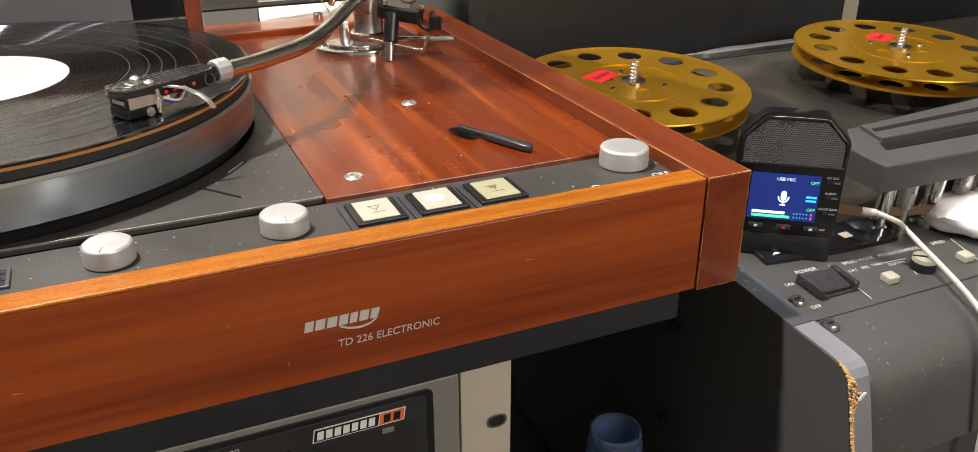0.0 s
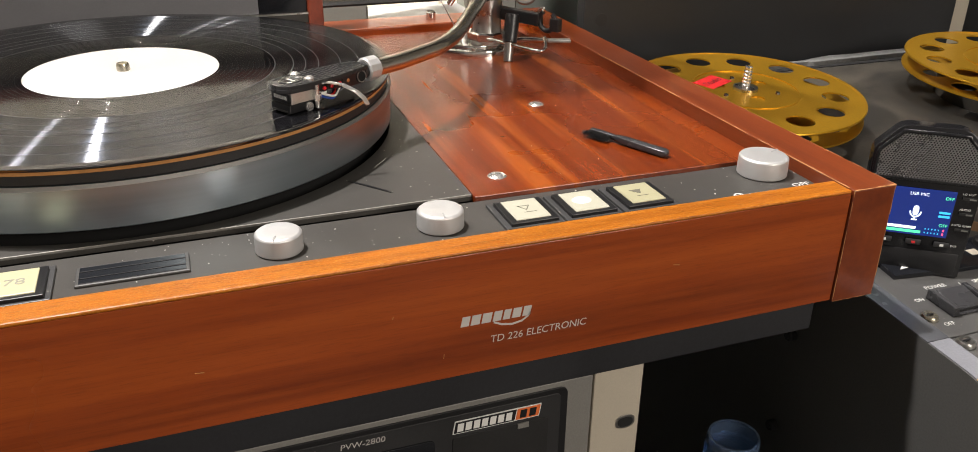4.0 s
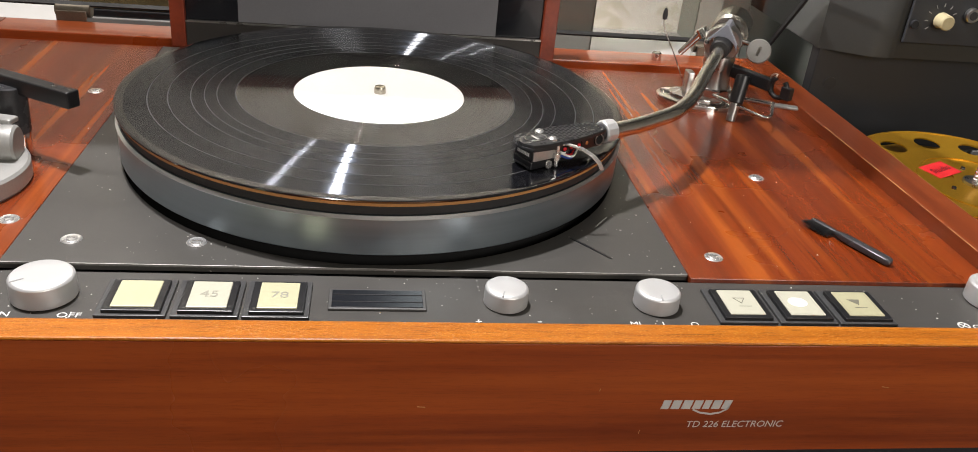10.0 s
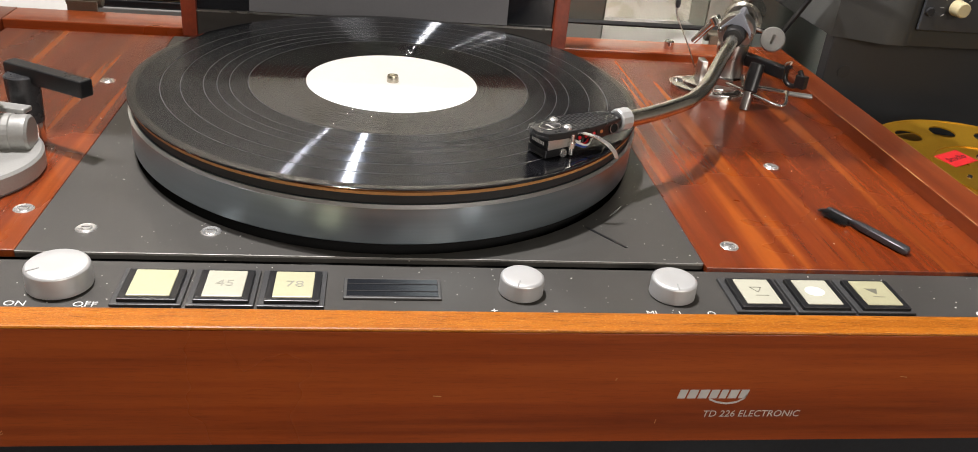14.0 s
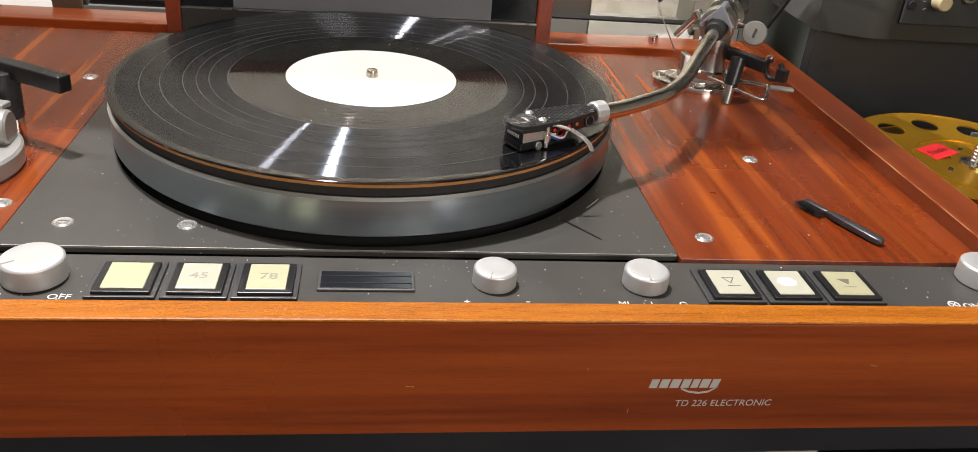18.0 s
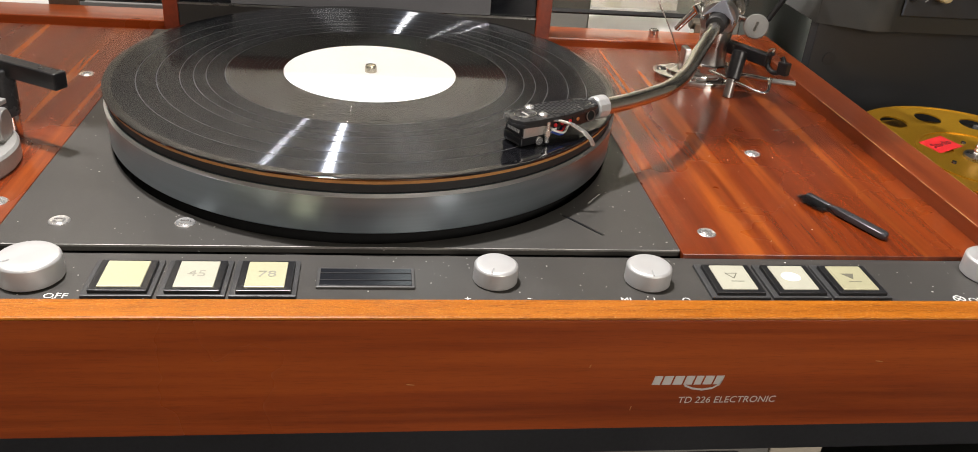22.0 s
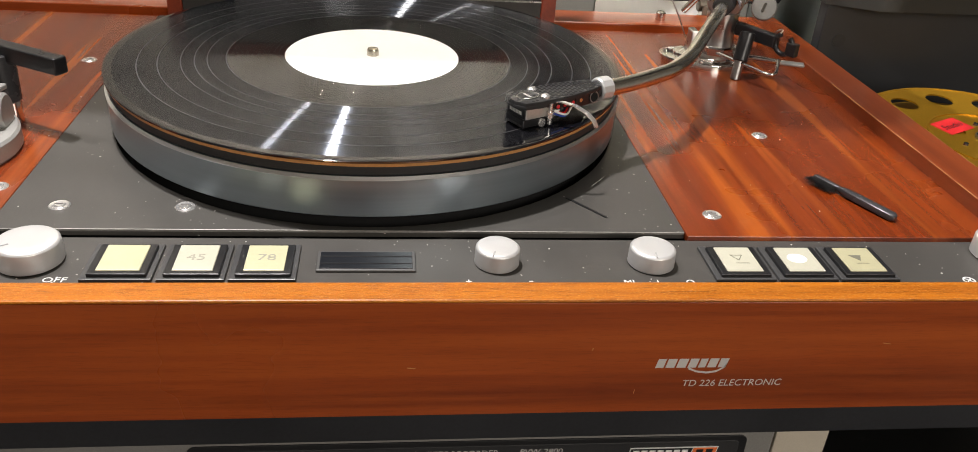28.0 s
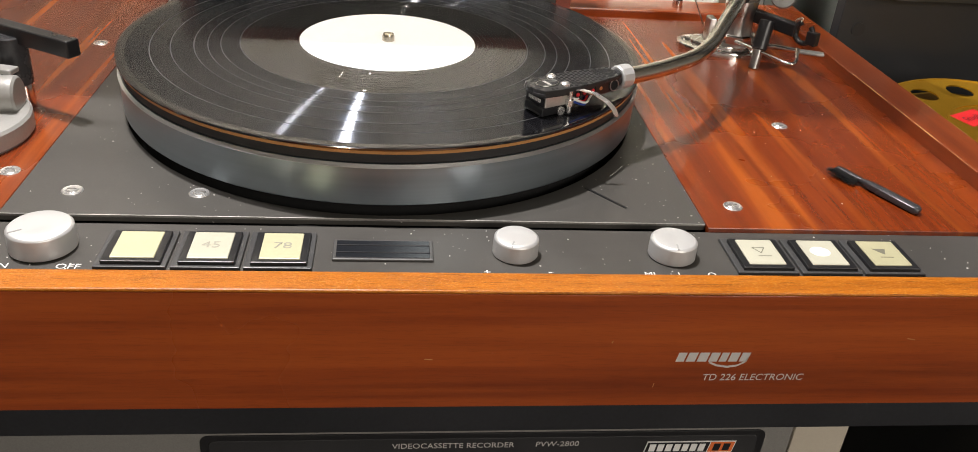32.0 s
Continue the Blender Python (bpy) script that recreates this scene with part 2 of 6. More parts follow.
BOARD = speckled("black_laminate_board", (0.012, 0.012, 0.012), 0.42, 0.0, 800, 0.3, 8)
EDGE_BAND = speckled("grey_edge_band", (0.20, 0.205, 0.225), 0.33, 0.0, 900, 0.15, 20)
SIDE_BOARD = speckled("grey_black_board", (0.080, 0.079, 0.074), 0.45, 0.0, 900, 0.2, 8)
EDGE_DARK = speckled("dark_edge_band", (0.075, 0.078, 0.085), 0.25, 0.0, 900, 0.15, 20)
CAP_BLUE = speckled("blue_grey_paint", (0.27, 0.285, 0.33), 0.38, 0.2, 900, 0.05, 40, 0.05)
DIAL_GREY = speckled("dull_grey_metal", (0.30, 0.295, 0.28), 0.4, 0.5, 900, 0.08, 50, 0.05)
SHELL_TOP = speckled("semi_gloss_black_metal", (0.026, 0.026, 0.027), 0.28, 0.2, 1200, 0.2, 30)
WIRE_RED = material("red_wire_sleeve", (0.62, 0.012, 0.018), 0.3)
WIRE_COPPER = material("orange_wire_sleeve", (0.45, 0.15, 0.04), 0.35)
MESH_DARK = speckled("dark_steel_mesh", (0.58, 0.58, 0.59), 0.28, 0.9, 900, 0.2, 30)
GLOSS_BLACK = speckled("gloss_black_plastic", (0.010, 0.010, 0.011), 0.12, 0, 900, 0.2, 20, 0.05)
EDGE_DULL = speckled("pale_plate_edge", (0.30, 0.29, 0.27), 0.5, 0.7, 900, 0.3, 30)
HINGE_DARK = material("dull_slot_steel", (0.16, 0.15, 0.14), 0.5, 0.6)
# near-black for holes and joints, and for the shade painted under the platter
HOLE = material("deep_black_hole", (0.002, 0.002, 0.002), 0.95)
CHIPBOARD = speckled("raw_chipboard", (0.58, 0.36, 0.14), 0.9, 0, 420, 0.6, 90, 1.0)
RED_PAPER = speckled("red_sticker", (0.70, 0.02, 0.025), 0.55, 0, 700, 0.05, 40, 0)
WALL_PAINT = speckled("room_wall_paint", (0.50, 0.48, 0.45), 0.85, 0, 200, 0.08, 3)
CARPET = speckled("dark_carpet", (0.05, 0.045, 0.04), 0.95, 0, 300, 0.3, 6)
GLASS_DARK = material("dark_display_glass", (0.012, 0.013, 0.016), 0.12)

# satin aluminium, turned on a lathe
ALU = material("turned_aluminium", (0.58, 0.58, 0.57), 0.42, 0.55)
put(ALU, "Roughness", ramp(ALU, noise_node(ALU, 60, 3), [(0.3, 0.36), (0.7, 0.48)]))
PLATTER = material("platter_alloy", (0.36, 0.41, 0.43), 0.38, 1.0)
put(PLATTER, "Base Color", ramp(PLATTER, noise_node(PLATTER, 3.0, 4, (1, 1, 90)), [(0.3, (0.37, 0.435, 0.475)), (0.7, (0.43, 0.50, 0.545))]))
put(PLATTER, "Roughness", ramp(PLATTER, noise_node(PLATTER, 14, 4), [(0.3, 0.32), (0.7, 0.38)]))


RIM_BRIGHT = material("bright_turned_rim", (0.80, 0.82, 0.82), 0.34, 1.0)


def vinyl(name, rough, aniso, groove):
    """Record vinyl: round-and-round grooves spread the light across them."""
    m = material(name, (0.004, 0.004, 0.005), rough, 0.0, Specular_IOR_Level=0.10, Coat_Weight=0.05, Coat_Roughness=0.04)
    n = m.node_tree.nodes
    at = n.new("ShaderNodeTexCoord")
    length = n.new("ShaderNodeVectorMath")
    length.operation = "LENGTH"
    flat = n.new("ShaderNodeVectorMath")
    flat.operation = "MULTIPLY"
    flat.inputs[1].default_value = (1, 1, 0)
    m.node_tree.links.new(at.outputs["Object"], flat.inputs[0])
    m.node_tree.links.new(flat.outputs[0], length.inputs[0])
    if groove:
        band = n.new("ShaderNodeTexNoise")
        band.noise_dimensions = "1D"
        band.inputs["Scale"].default_value, band.inputs["Detail"].default_value = 130, 1.5
        m.node_tree.links.new(length.outputs["Value"], band.inputs["W"])
        tang = n.new("ShaderNodeTangent")
        tang.direction_type, tang.axis = "RADIAL", "Z"
        gloss = n.new("ShaderNodeBsdfAnisotropic")
        gloss.distribution = "GGX"
        gloss.inputs["Anisotropy"].default_value = aniso
        gloss.inputs["Rotation"].default_value = 0.0
        m.node_tree.links.new(ramp(m, band.outputs["Fac"], [(0.3, 0.25), (0.7, 0.33)]), gloss.inputs["Roughness"])
        m.node_tree.links.new(ramp(m, band.outputs["Fac"], [(0.35, (0.0030, 0.0040, 0.0056)), (0.65, (0.013, 0.0162, 0.0215))]), gloss.inputs["Color"])
        m.node_tree.links.new(tang.outputs[0], gloss.inputs["Tangent"])
        both = n.new("ShaderNodeAddShader")
        m.node_tree.links.new(n["Principled BSDF"].outputs[0], both.inputs[0])
        m.node_tree.links.new(gloss.outputs[0], both.inputs[1])
        # the inner walls of the grooves lean to the middle of the disc
        spoke, lean, wall_n = n.new("ShaderNodeVectorMath"), n.new("ShaderNodeVectorMath"), n.new("ShaderNodeVectorMath")
        spoke.operation, lean.operation, wall_n.operation = "NORMALIZE", "SUBTRACT", "NORMALIZE"
        lean.inputs[0].default_value = (0, 0, 1)
        m.node_tree.links.new(flat.outputs[0], spoke.inputs[0])
        m.node_tree.links.new(spoke.outputs[0], lean.inputs[1])
        m.node_tree.links.new(lean.outputs[0], wall_n.inputs[0])
        inner = n.new("ShaderNodeBsdfAnisotropic")
        inner.distribution = "GGX"
        inner.inputs["Roughness"].default_value, inner.inputs["Anisotropy"].default_value = 0.215, 0.92
        inner.inputs["Color"].default_value = (0.050, 0.053, 0.058, 1)
        m.node_tree.links.new(wall_n.outputs[0], inner.inputs["Normal"])
        m.node_tree.links.new(tang.outputs[0], inner.inputs["Tangent"])
        all3 = n.new("ShaderNodeAddShader")
        m.node_tree.links.new(both.outputs[0], all3.inputs[0])
        m.node_tree.links.new(inner.outputs[0], all3.inputs[1])
        m.node_tree.links.new(all3.outputs[0], n["Material Output"].inputs[0])
    return m


VINYL = vinyl("grooved_vinyl", 0.16, 0.81, True)
GAP_SHINE = material("gap_vinyl", (0.03, 0.03, 0.032), 0.5)
VINYL_GLOSS = vinyl("smooth_vinyl", 0.06, 0.0, False)
VINYL_GLOSS.node_tree.nodes["Principled BSDF"].inputs["Specular IOR Level"].default_value = 1.0


VINYL_RIDGE = material("lead_out_groove", (0.006, 0.006, 0.007), 0.05, 0.0, Specular_IOR_Level=1.0)
BOTTLE = material("blue_bottle_plastic", (0.50, 0.70, 1.0), 0.03, 0.0, IOR=1.5, Transmission_Weight=0.93, Coat_Weight=0.8, Coat_Roughness=0.03)
SCREEN = material("lit_screen", (0.01, 0.02, 0.06), 0.15)
b_node = SCREEN.node_tree.nodes["Principled BSDF"]
b_node.inputs["Emission Color"].default_value = (0.02, 0.06, 0.55, 1)
b_node.inputs["Emission Strength"].default_value = 0.30


def glow(name, colour, strength):
    m = material(name, colour, 0.4)
    b = m.node_tree.nodes["Principled BSDF"]
    b.inputs["Emission Color"].default_value = (*colour, 1)
    b.inputs["Emission Strength"].default_value = strength
    return m


SCREEN_WHITE = glow("screen_white", (0.75, 0.85, 1.0), 0.9)
SCREEN_GREEN = glow("screen_green", (0.1, 0.9, 0.45), 0.7)
SCREEN_CYAN = glow("screen_cyan", (0.05, 0.55, 0.9), 0.6)
SCREEN_RED = glow("screen_red", (0.9, 0.1, 0.25), 0.6)

# ---- building ----
BASE = {}


def thing(name, at, label, category, group="", kind=""):
    """An Empty at a thing's base, under which its parts go."""
    ob = new(name)
    ob.location = at
    ob.empty_display_size = 0.01
    BASE[ob.name] = Vector(at)
    return tagged(ob, label, category, group, kind)


def part(name, bm, mat, parent=None, label="", smooth=False):
    """One mesh object from a bmesh in world metres, under a thing or under a part."""
    base = BASE[parent.name] if parent else Vector((0, 0, 0))
    bmesh.ops.translate(bm, verts=bm.verts, vec=-base)
    bmesh.ops.recalc_face_normals(bm, faces=bm.faces)
    me = bpy.data.meshes.new(name)
    bm.to_mesh(me)
    bm.free()
    me.materials.append(mat)
    if smooth:
        me.shade_smooth()
        me.set_sharp_from_angle(angle=radians(38))
    ob = new(name, me)
    if parent:
        ob.parent = parent
        if parent.type != "EMPTY":
            ob.matrix_parent_inverse = Matrix.Identity(4)
    BASE[ob.name] = base
    return tagged(ob, label) if label else ob


def solo(name, bm, mat, at, label, category, group="", kind="", smooth=False):
    """A thing of one mesh, with its origin at its base."""
    bmesh.ops.translate(bm, verts=bm.verts, vec=-Vector(at))
    BASE["_"] = Vector((0, 0, 0))
    ob = part(name, bm, mat, None, "", smooth)
    ob.location = at
    BASE[ob.name] = Vector(at)
    return tagged(ob, label, category, group, kind)


def box(x0, x1, y0, y1, z0, z1, bevel=0.0, seg=2, bm=None):
    """A box, its edges rounded; into bm if one is given."""
    one = bmesh.new()
    bmesh.ops.create_cube(one, size=1)
    for v in one.verts:
        v.co = ((x0 + x1) / 2 + v.co.x * (x1 - x0), (y0 + y1) / 2 + v.co.y * (y1 - y0), (z0 + z1) / 2 + v.co.z * (z1 - z0))
    if bevel:
        bmesh.ops.bevel(one, geom=one.edges[:], offset=bevel, segments=seg, affect="EDGES", profile=0.5)
    return merge(one, bm)


def merge(one, bm):
    if bm is None:
        return one
    me = bpy.data.meshes.new("scrap")
    one.to_mesh(me)
    one.free()
    bm.from_mesh(me)
    bpy.data.meshes.remove(me)
    return bm


def turn(bm, m):
    bmesh.ops.transform(bm, matrix=m, verts=bm.verts)
    return bm


def lathe(profile, at=(0, 0, 0), seg=48, m=None, bm=None):
    """A solid of revolution about z from (radius, height) pairs."""
    one = bmesh.new()
    rings = []
    for r, z in profile:
        if r < 1e-6:
            rings.append([one.verts.new((0, 0, z))])
        else:
            rings.append([one.verts.new((r * math.cos(2 * math.pi * k / seg), r * math.sin(2 * math.pi * k / seg), z)) for k in range(seg)])
    for a, b in zip(rings, rings[1:]):
        for k in range(seg):
            j = (k + 1) % seg
            if len(a) == 1 and len(b) == 1:
                continue
            if len(a) == 1:
                one.faces.new((a[0], b[k], b[j]))
            elif len(b) == 1:
                one.faces.new((a[k], a[j], b[0]))
            else:
                one.faces.new((a[k], a[j], b[j], b[k]))
    if m is not None:
        turn(one, m)
    bmesh.ops.translate(one, verts=one.verts, vec=at)
    return merge(one, bm)


def rod(a, b, r, seg=20, r2=None, bm=None, cap=0.0):
    """A round bar from a to b."""
    a, b = Vector(a), Vector(b)
    d = (b - a).length
    r2 = r if r2 is None else r2
    c = min(cap, r * 0.5, r2 * 0.5, d * 0.4)
    prof = [(0, 0), (r - c, 0), (r, c), (r2, d - c), (r2 - c, d), (0, d)] if c else [(0, 0), (r, 0), (r2, d), (0, d)]
    m = (b - a).to_track_quat("Z", "Y").to_matrix().to_4x4()
    return lathe(prof, a, seg, m, bm)


def tube(points, r, seg=14, bm=None, smooth=6):
    """A round bar along a smooth line through points; r may be a list."""
    pts = [Vector(p) for p in points]
    path, radii = [], []
    rs = r if isinstance(r, (list, tuple)) else [r] * len(pts)
    for i in range(len(pts) - 1):
        p0, p1, p2, p3 = pts[max(i - 1, 0)], pts[i], pts[i + 1], pts[min(i + 2, len(pts) - 1)]
        for k in range(smooth):
            s = k / smooth
            path.append(0.5 * (2 * p1 + (p2 - p0) * s + (2 * p0 - 5 * p1 + 4 * p2 - p3) * s * s + (3 * p1 - p0 - 3 * p2 + p3) * s ** 3))
            radii.append(rs[i] + (rs[i + 1] - rs[i]) * s)
    path.append(pts[-1])
    radii.append(rs[-1])
    one = bmesh.new()
    up, rings = Vector((0.13, 0.21, 0.97)), []
    for i, p in enumerate(path):
        way = (path[min(i + 1, len(path) - 1)] - path[max(i - 1, 0)]).normalized()
        side = way.cross(up).normalized()
        up = side.cross(way).normalized()
        rings.append([one.verts.new(p + radii[i] * (math.cos(2 * math.pi * k / seg) * side + math.sin(2 * math.pi * k / seg) * up)) for k in range(seg)])
    for a, b in zip(rings, rings[1:]):
        for k in range(seg):
            one.faces.new((a[k], a[(k + 1) % seg], b[(k + 1) % seg], b[k]))
    one.faces.new(rings[0])
    one.faces.new(rings[-1])
    return merge(one, bm)


def prism(poly, z0, z1, bevel=0.0, m=None, bm=None, seg=2):
    """A flat outline in x, y raised from z0 to z1."""
    one = bmesh.new()
    low = [one.verts.new((x, y, z0)) for x, y in poly]
    top = [one.verts.new((x, y, z1)) for x, y in poly]
    one.faces.new(low)
    cap = one.faces.new(top)
    n = len(poly)
    for k in range(n):
        one.faces.new((low[k], low[(k + 1) % n], top[(k + 1) % n], top[k]))
    bmesh.ops.recalc_face_normals(one, faces=one.faces)
    if bevel:
        bmesh.ops.bevel(one, geom=cap.edges[:], offset=bevel, segments=seg, affect="EDGES", profile=0.5)
    if m is not None:
        turn(one, m)
    return merge(one, bm)


def lettering(text, size, m, thick=0.00012, slant=0.0, wide=1.0, align="CENTER"):
    """A bmesh of raised letters lying in x, y about the origin, moved by m."""
    cu = bpy.data.curves.new("scrap_text", "FONT")
    cu.body, cu.size, cu.extrude, cu.shear, cu.align_x, cu.align_y, cu.resolution_u = text, size, thick, slant, align, "CENTER", 3
    ob = bpy.data.objects.new("scrap_text", cu)
    me = ob.to_mesh()
    bm = bmesh.new()
    bm.from_mesh(me)
    ob.to_mesh_clear()
    bpy.data.objects.remove(ob)
    bpy.data.curves.remove(cu)
    for v in bm.verts:
        v.co.x *= wide
    return turn(bm, m)


def at_pose(x, y, z, rx=0, ry=0, rz=0):
    return pose(x, y, z, rx, ry, rz)

# ---- the room ----
FLOOR = -0.85
def slab(name, x0, x1, y0, y1, z0, z1, mat, label, category):
    return solo(name, box(x0, x1, y0, y1, z0, z1), mat, ((x0 + x1) / 2, (y0 + y1) / 2, z0), label, category, kind="structure")


slab("floor", -1.8, 2.2, -2.0, 1.1, FLOOR - 0.05, FLOOR, CARPET, "dark worn carpet floor of the studio room", "floor")
slab("ceiling", -1.8, 2.2, -2.0, 1.1, 1.55, 1.65, WALL_PAINT, "pale painted ceiling over the equipment", "ceiling")
slab("wall_north", -1.8, 2.2, 1.0, 1.1, FLOOR, 1.55, WALL_PAINT, "dim painted wall behind the equipment", "wall")
slab("wall_south", -1.8, 2.2, -2.0, -1.9, FLOOR, 1.55, WALL_PAINT, "painted wall behind the camera", "wall")
slab("wall_west", -1.8, -1.7, -1.9, 1.0, FLOOR, 1.55, WALL_PAINT, "painted side wall of the room", "wall")
slab("wall_east", 2.1, 2.2, -1.9, 1.0, FLOOR, 1.55, WALL_PAINT, "painted side wall beside the tape machine", "wall")

# ---- the record player ----
player = thing("record_player", (0.016, 0.01, -0.0858), "large two-arm record player in red mahogany with a dark deck plate", "turntable")
XL, XR, YF, YB = -0.330, 0.3562, -0.2162, 0.2325   # outside of the cabinet
front = part("front_board", box(XL + 0.028, 0.3297, YF, -0.2025, -0.0577, 0.0024, 0.0002), WOOD_X, player, "mahogany front board with fine horizontal grain")
# rubbed rail on the front board; light on its top is painted in lighter
part("front_rail", box(XL + 0.028, 0.3297, -0.2163, -0.2024, 0.0024, 0.0041, 0.0008), WOOD_RAIL, player, "rubbed wood on the front edge, painted lighter where it catches light")
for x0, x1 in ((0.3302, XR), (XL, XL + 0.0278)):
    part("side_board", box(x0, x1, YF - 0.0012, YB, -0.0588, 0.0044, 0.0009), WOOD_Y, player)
part("back_board", box(XL + 0.028, 0.330, 0.1975, YB - 0.0005, -0.0588, 0.0043, 0.0009), WOOD_X, player)
part("ledge", box(0.3082, 0.3300, -0.1535, 0.1975, -0.03, -0.0045), WOOD_TOP, player)
part("ledge", box(XL + 0.028, XL + 0.034, -0.1535, 0.1975, -0.03, -0.0045), WOOD_TOP, player)
part("ledge", box(XL + 0.034, 0.308, 0.188, 0.1975, -0.03, -0.0045), WOOD_X, player)
part("base", box(XL + 0.01, XR - 0.032, YF + 0.004, YB - 0.01, -0.0765, -0.0592, 0.001), BLACK_BASE, player, "matt black base under the cabinet")
for fx in (-0.185, 0.170):
    for fy in (YF + 0.06, YB - 0.06):
        part("foot", rod((fx, fy, -0.0858), (fx, fy, -0.0763), 0.02, 24, cap=0.001), RUBBER, player)
part("deck_panel", box(0.1556, 0.3080, -0.1555, 0.188, -0.004, 0.0, 0.0004), WOOD_TOP, player, "polished mahogany arm board, dusty")
part("deck_panel", box(XL + 0.034, -0.1706, -0.1510, 0.188, -0.004, 0.0, 0.0004), WOOD_TOP, player, "polished mahogany arm board, dusty")
plate = bmesh.new()
loops = [[(-0.1702, -0.1518), (0.1552, -0.1518), (0.1552, 0.188), (-0.1702, 0.188)], [(-0.001 + 0.1488 * math.cos(2 * math.pi * k / 128), 0.1488 * math.sin(2 * math.pi * k / 128)) for k in range(128)]]
plate_edges = []
for loop in loops:
    ring_v = [plate.verts.new((x, y, -0.0035)) for x, y in loop]
    plate_edges += [plate.edges.new((ring_v[k], ring_v[(k + 1) % len(ring_v)])) for k in range(len(ring_v))]
bmesh.ops.triangle_fill(plate, use_beauty=True, use_dissolve=False, edges=plate_edges)
raised = bmesh.ops.extrude_face_region(plate, geom=plate.faces[:])
bmesh.ops.translate(plate, verts=[g for g in raised["geom"] if isinstance(g, bmesh.types.BMVert)], vec=(0, 0, 0.0035))
# the shade in the gap round the platter is put in as near-black
part("platter_well", lathe([(0, -0.022), (0.158, -0.022), (0.158, -0.0037), (0.156, -0.0037), (0.156, -0.020), (0, -0.020)], (0, 0, 0), 96), HOLE, player, "well under the platter, near-black in place of its shade")
# pale strip in place of the highlight along the plate's front edge
part("plate_edge", box(-0.1700, 0.1550, -0.1522, -0.1517, -0.0012, 0.0001, 0.0002), EDGE_DULL, player, "pale strip drawn as the highlight on the plate's front edge")
part("deck_plate", plate, PLATE, player, "dark grey-brown painted metal deck plate with dust specks")
part("gap_tray", box(XL + 0.028, 0.33, -0.17, -0.14, -0.02, -0.011), BLACK_BASE, player)
strip = part("control_strip", box(XL + 0.028, 0.3299, -0.2024, -0.1552, -0.006, -0.0025, 0.0004), STRIP, player, "dark painted metal control strip with white print")


KNOB_INK = material("faint_knob_mark", (0.36, 0.36, 0.35), 0.5)


def knob(x, y, r, h, mark):
    k = part("knob", lathe([(0, -0.0025), (r * 0.93, -0.0025), (r, -0.0018), (r * 0.985, h - 0.0037), (r * 0.975, h - 0.0033), (r - 0.0012, h - 0.0025), (r - 0.0016, h - 0.0024), (r * 0.5, h - 0.0024), (0, h - 0.0024)], (x, y, 0), 56), ALU, player, "turned aluminium knob", True)
    a = radians(mark)
    ux, uy = math.cos(a), math.sin(a)
    m = Matrix.Translation((x + ux * r * 0.72, y + uy * r * 0.72, h - 0.0023)) @ Matrix.Rotation(a, 4, "Z")
    part("knob_mark", turn(box(-r * 0.2, r * 0.2, -0.0003, 0.0003, -0.0001, 0.0002), m), KNOB_INK, k)
    return k


knob(-0.1432, -0.1755, 0.0136, 0.0106, 215)
knob(0.0590, -0.1765, 0.0103, 0.0090, 250)
knob(0.1315, -0.1766, 0.0109, 0.0090, 265)
knob(0.3118, -0.1695, 0.0130, 0.0105, 20)


FAINT_INK = material("faded_grey_print", (0.30, 0.29, 0.235), 0.5)


def key(x0, x1, mat, text=None):
    y0, y1 = -0.1888, -0.1678
    b = part("key_bezel", box(x0 - 0.0060, x1 + 0.0052, y0 - 0.0040, y1 + 0.0044, -0.0026, -0.0010, 0.0003), KEY_FRAME, player, "dull grey key frame")
    rim = part("key_rim", box(x0 - 0.0032, x1 + 0.0030, y0 - 0.0024, y1 + 0.0014, -0.0014, 0.0007, 0.0003), PLASTIC, b)
    part("key_cap", box(x0, x1, y0, y1, 0.0, 0.0012, 0.0004), mat, b, "cream translucent key cap")
    return b


keys = [key(-0.1128, -0.0948, CREAM), key(-0.0818, -0.0648, CREAM_PALE), key(-0.0522, -0.0350, CREAM),
        key(0.1642, 0.1816, CREAM_PALE), key(0.1942, 0.2118, CREAM_PALE), key(0.2242, 0.2422, CREAM_AGED)]
for k, text, x in ((keys[1], "45", -0.0733), (keys[2], "78", -0.0433)):
    part("printed_number", lettering(text, 0.0070, at_pose(x, -0.1785, 0.0013), 0.00003, 0, 1.2), FAINT_INK, k)
d = part("display_frame", box(-0.0220, 0.0220, -0.1850, -0.1685, -0.0026, -0.0012, 0.0005), DECK_GREY, player)
part("display_glass", box(-0.0205, 0.0205, -0.1838, -0.1697, -0.0015, -0.0010, 0.0002), GLASS_DARK, d, "dark glass speed display, unlit")
for yy in (-0.1738, -0.1797):
    part("display_line", box(-0.0205, 0.0205, yy - 0.0002, yy + 0.0002, -0.0011, -0.0008), PLASTIC_MATT, d)
# ---- platter and record ----
PC = (-0.0010, 0, 0)   # centre of the platter and the disc
platter = part("platter", lathe([(0, 0.0050), (0.132, 0.0050), (0.1400, 0.0054), (0.1490, 0.0056), (0.1496, 0.0062), (0.1500, 0.0250), (0.1503, 0.0253), (0.1490, 0.0267), (0.1470, 0.0268), (0, 0.0268)], PC, 200), PLATTER, player, "heavy grey alloy platter with a bright chamfered rim", True)
